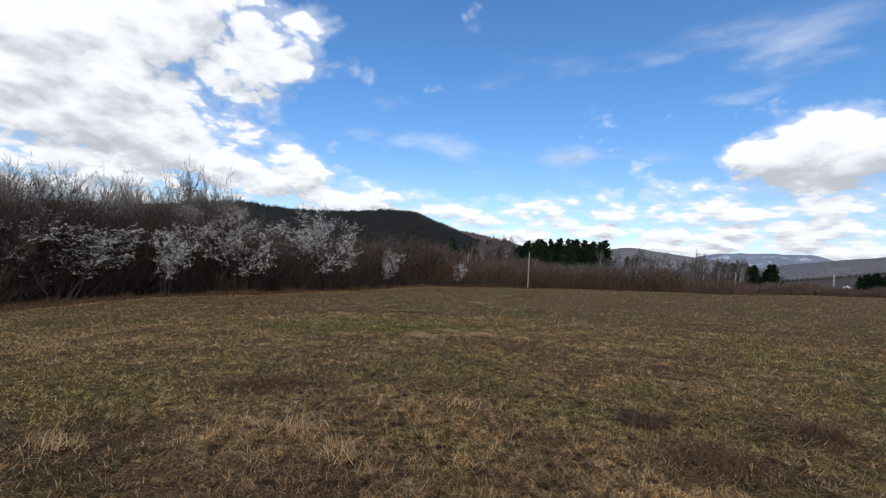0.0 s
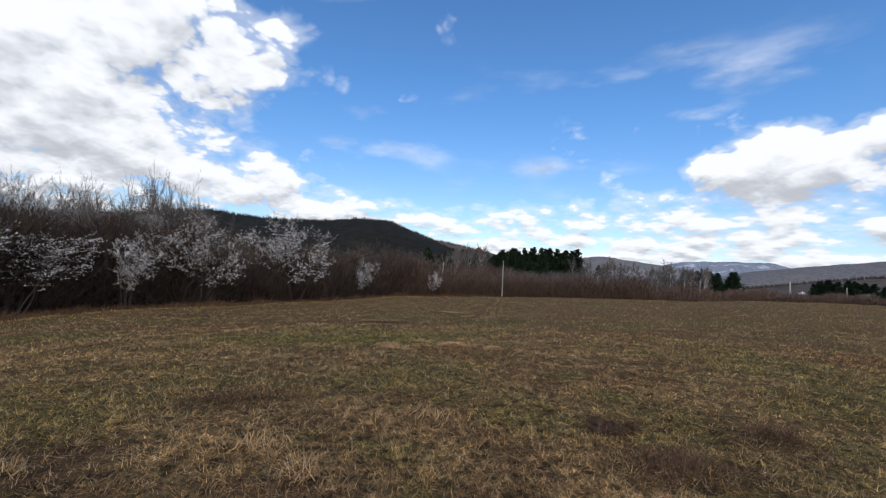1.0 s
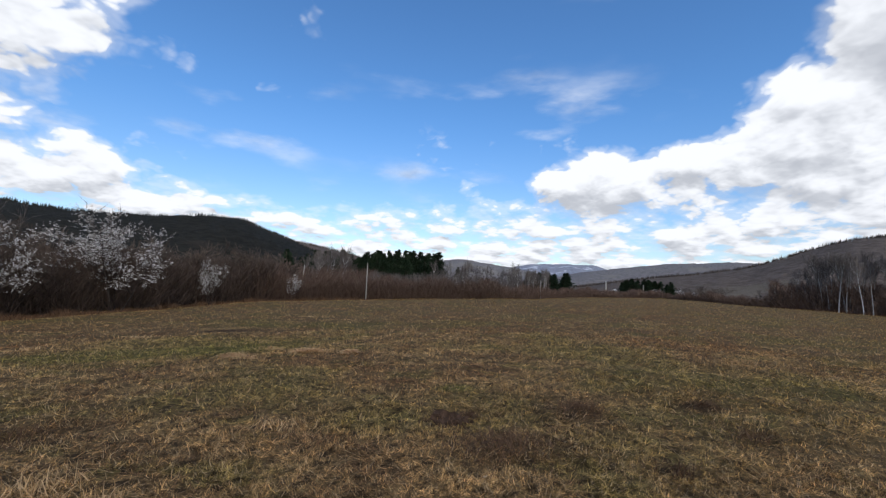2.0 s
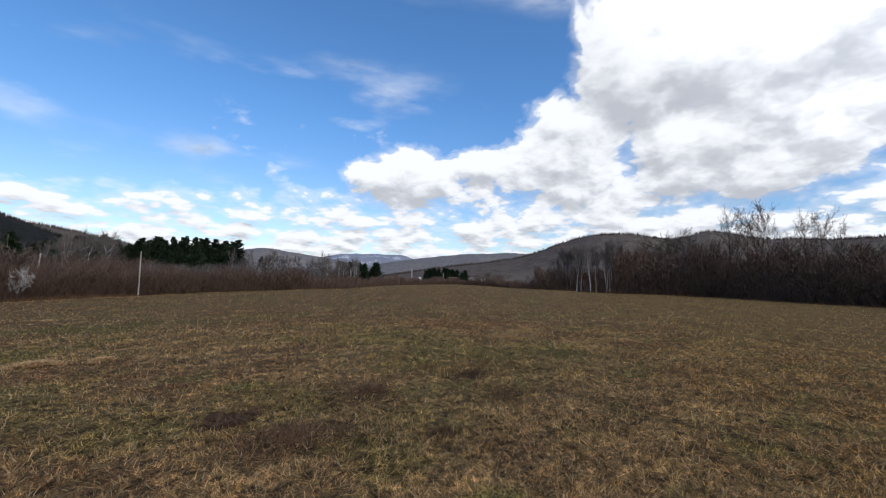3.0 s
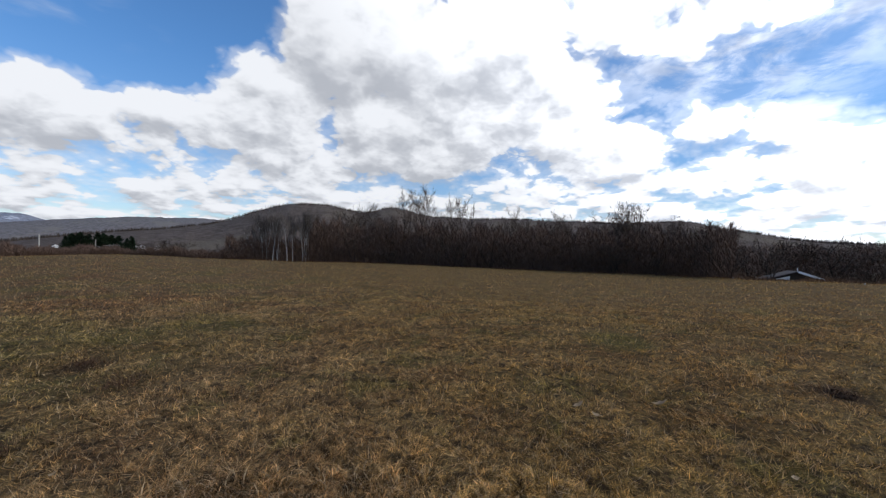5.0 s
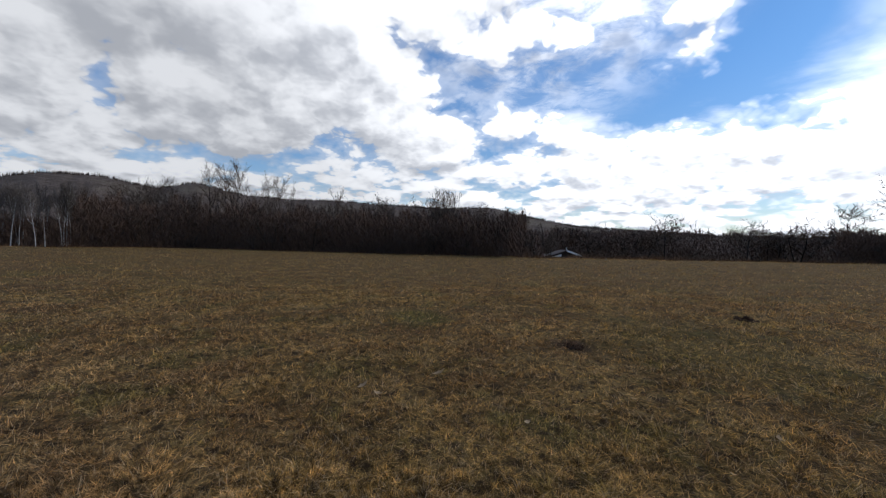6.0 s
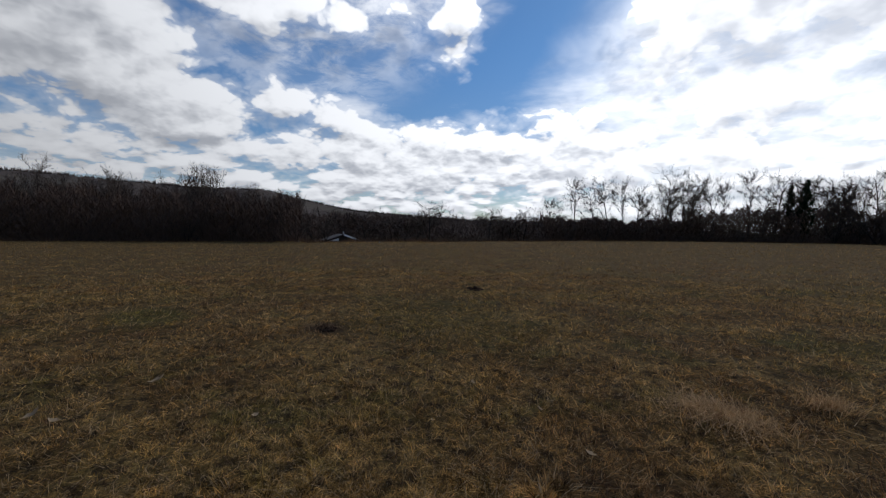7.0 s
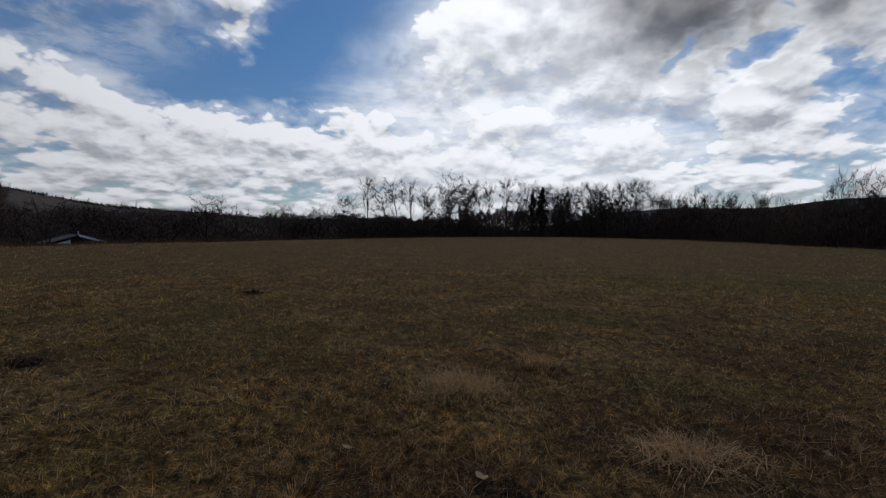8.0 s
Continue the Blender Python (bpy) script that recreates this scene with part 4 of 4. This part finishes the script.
def rim_grass():
    """Ragged taller growth along the rim: dead grass, and dark weeds before the thickets."""
    for seed, k, mat, lo, hi, a0, a1, o0, o1 in ((7, 40000, BLADE_FAR, 0.04, 0.15, -66, 222, -3, 2.6), (8, 26000, WEED, 0.10, 0.55, -68, 12, -1.6, 2.5), (9, 22000, WEED, 0.15, 0.6, 60, 222, -0.8, 3.0)):
        rng = np.random.default_rng(seed)
        az = rng.uniform(a0, a1, k)
        x, y = np.sin(np.radians(az)), np.cos(np.radians(az))
        lump = clumps(np.column_stack([x, y]) * rim(az)[:, None], 1.3, seed)
        r = rim(az) + o0 + (o1 - o0) * rng.uniform(0, 1, k) * (0.5 + lump)
        x, y = r * x, r * y
        turn, tilt, size = rng.uniform(0, 6.28, k), rng.normal(0, 0.55, (k, 2)), rng.uniform(lo, hi, k) * (0.25 + 1.3 * lump ** 1.5)
        w = 0.0005 * r
        foot = np.column_stack([x, y, ground_z(x, y) - 0.01])
        side = np.column_stack([np.cos(turn) * w, np.sin(turn) * w, np.zeros(k)])
        tip = foot + np.column_stack([tilt * size[:, None], size])
        label = "taller rusty dead grass at the meadow's rim" if mat is BLADE_FAR else "ragged dark dead weeds before the thicket"
        tagged(new("grass", tri_mesh("grass", np.stack([foot - side, foot + side, tip], 1), mat)), label, "grass", kind="stuff")


def small_tufts(count, seed, lo, hi, blades_each, mat, label, r0, r1, wide):
    """Little tufts strewn over the meadow, in one mesh."""
    rng = np.random.default_rng(seed)
    c, r = sprinkle(rng, count, r0, r1)
    keep = np.hypot(*c.T) < rim(np.degrees(np.arctan2(c[:, 0], c[:, 1])))
    c, r = c[keep], r[keep]
    size = rng.uniform(0.5, 1.5, len(c))
    pick = np.repeat(np.arange(len(c)), blades_each)
    k = len(pick)
    xy = c[pick] + rng.normal(0, 0.05, (k, 2)) * size[pick][:, None]
    turn, tilt, long = rng.uniform(0, 6.28, k), rng.normal(0, 0.7, (k, 2)), rng.uniform(lo, hi, k) * size[pick]
    w = wide * (0.6 + 0.16 * r[pick])
    foot = np.column_stack([xy, ground_z(xy[:, 0], xy[:, 1]) - 0.01])
    side = np.column_stack([np.cos(turn) * w, np.sin(turn) * w, np.zeros(k)])
    tip = foot + np.column_stack([tilt * long[:, None], long])
    return tagged(new("meadow_tufts", tri_mesh("meadow_tufts", np.stack([foot - side, foot + side, tip], 1), mat)), label, "grass", kind="stuff")


near_grass()
far_grass()
small_tufts(2200, 31, 0.03, 0.08, 14, WEED, "small dark dead weed tufts strewn over the meadow", 2.5, 20, 0.0026)
small_tufts(3600, 32, 0.03, 0.08, 9, STRAW, "small pale straw tufts strewn over the meadow", 2.3, 26, 0.0022)
rim_grass()


def tussock(x0, y0, rx, ry, count, lo, hi, mat, label, seed, name="grass_tussock", lean=0.9, wide=0.0028, category="grass", comb=(0, 0)):
    rng = np.random.default_rng(seed)
    x, y = settle(x0, y0)
    p = rng.normal(0, 0.45, (count, 2)) * (rx, ry)
    z0 = float(ground_z(x, y))
    ring = blades(rng, p, ground_z(p[:, 0] + x, p[:, 1] + y) - z0 + 0.03 * np.exp(-(p[:, 0] / rx) ** 2 - (p[:, 1] / ry) ** 2), lo, hi, wide, lean)
    ring[:, 2:4, :2] += np.array(comb) * 0.4
    ring[:, 4, :2] += np.array(comb)
    ob = new(name, strip_mesh(name, ring, mat))
    ob.location = (x, y, z0)
    return tagged(ob, label, category)


tussock(0.99, -5.85, .42, .30, 1100, .06, .15, STRAW, "pale straw tussock of long dead grass", 201, lean=1.4, comb=(.04, -.02))
tussock(-0.75, -4.95, .42, .28, 800, .05, .13, STRAW, "pale straw tussock of matted dead grass", 202, lean=1.4)
tussock(0.25, -6.75, .22, .15, 350, .06, .16, STRAW, "small pale straw tussock", 203)
tussock(-1.24, 3.75, .30, .20, 110, .08, .18, STRAW, "sparse pale straw tussock", 204)
tussock(-0.70, 3.3, .24, .18, 90, .08, .18, STRAW, "sparse pale straw tussock", 205)
tussock(-2.9, 3.2, .30, .2, 80, .08, .16, STRAW, "sparse pale straw tussock", 206)
tussock(0.4, 4.6, .5, .3, 80, .06, .15, STRAW, "sparse pale straw tussock", 209)
for i, (x, y, rx, ry) in enumerate(((0.95, 9.2, .34, .13), (-0.45, 8.75, .2, .07), (1.75, 8.85, .14, .06), (-5.6, 8.1, .9, .3), (1.4, 16.6, .9, .4), (-3.9, 9.9, .6, .2), (-2.6, 11.5, .8, .25), (-0.1, 8.5, .35, .15), (0.3, 9.6, .3, .12))):
    tussock(x, y, rx, ry, int(1500 * rx + 150) if i < 3 else 60, .05, .13, STRAW, "flat heap of bleached mown straw", 210 + i, "straw_heap", 1.2, 0.010, "straw")
for i, (x, y, rx, ry, k) in enumerate(((2.4, 3.6, .6, .4, 700), (3.95, 4.35, .4, .32, 450), (5.95, 4.1, .22, .16, 180), (3.65, 2.65, .14, .1, 120), (-2.0, 4.9, .6, .4, 400), (5.2, 3.0, .3, .2, 200))):
    tussock(x, y, rx, ry, int(k * 0.8), .05, .15, WEED, "patch of dark rusty dead weeds", 230 + i, "dead_weeds", 0.9, 0.003, "weeds")


def molehill(x, y, rx, ry, high, seed):
    rng = np.random.default_rng(seed)
    x, y = settle(x, y)
    bm = bmesh.new()
    bmesh.ops.create_icosphere(bm, subdivisions=3, radius=1.0)
    for v in bm.verts:
        f = noise.fractal(v.co * 2.5 + Vector((seed, 0, 0)), 0.6, 2.0, 5)
        v.co = Vector((v.co.x * rx * (1 + 0.8 * f), v.co.y * ry * (1 + 0.8 * f), v.co.z * high * (1 + 1.3 * f) - 0.01))
    for _ in range(60):
        a, d = rng.uniform(0, 6.28), rng.uniform(0.7, 1.5)
        s = rng.uniform(0.01, 0.03)
        at = Vector((math.cos(a) * rx * d, math.sin(a) * ry * d, s * 0.3))
        bmesh.ops.create_icosphere(bm, subdivisions=1, radius=s, matrix=Matrix.Translation(at))
    me = bpy.data.meshes.new("molehill")
    bm.to_mesh(me)
    bm.free()
    me.materials.append(MOLE)
    ob = new("molehill", me)
    ob.location = (x, y, float(ground_z(x, y)))
    return tagged(ob, "low molehill of crumbled dark earth in grass", "molehill")


molehill(2.17, 4.42, .20, .15, .09, 3)
molehill(6.1, -5.4, .12, .1, .05, 4)
molehill(6.85, -10.5, .16, .12, .07, 5)
molehill(0.5, -4.25, .14, .10, .03, 6)


for i, (x, y, rx, ry) in enumerate(((2.17, 4.40, .30, .22), (2.45, 4.5, .16, .12), (6.1, -5.4, .16, .12))):
    tussock(x, y, rx, ry, 160, .03, .10, WEED, "rusty dead weeds round a molehill", 250 + i, "dead_weeds", 1.1, 0.004, "weeds")


def leaf(x, y, size, turn, seed):
    x, y = settle(x, y)
    rng = np.random.default_rng(seed)
    verts, faces = [], []
    for i in range(7):
        f = i / 6
        w = size * 0.32 * math.sin(math.pi * min(f * 0.95 + 0.03, 1)) * (1 + 0.25 * math.sin(i * 2.4))
        lift = 0.25 * size * (f - 0.5) ** 2 * 4
        for s in (-1, 0, 1):
            verts.append((size * (f - 0.5), s * w, lift + abs(s) * w * 0.45 + 0.004))
    for i in range(6):
        for s in range(2):
            q = i * 3 + s
            faces.append((q, q + 1, q + 4, q + 3))
    me = mesh_of("dead_leaf", verts, faces, LEAF)
    ob = new("dead_leaf", me)
    ob.matrix_basis = pose(x, y, float(ground_z(x, y)) + 0.045, rng.uniform(-25, 25), rng.uniform(-25, 25), turn)
    return tagged(ob, "pale curled dead oak leaf lying on grass", "leaf", "scattered leaves")


for i, (x, y, s) in enumerate(((1.57, -4.38, .08), (5.30, -2.90, .16), (0.62, -4.30, .12), (4.0, -4.5, .08), (3.9, -3.2, .06), (2.75, -4.1, .06), (4.9, -2.1, .10), (5.15, -2.0, .13), (2.2, -4.9, .06), (-1.7, -5.1, .07), (3.0, -5.0, .07), (1.9, 3.0, .06), (3.4, 1.9, .06))):
    leaf(x, y, s, i * 67, i)
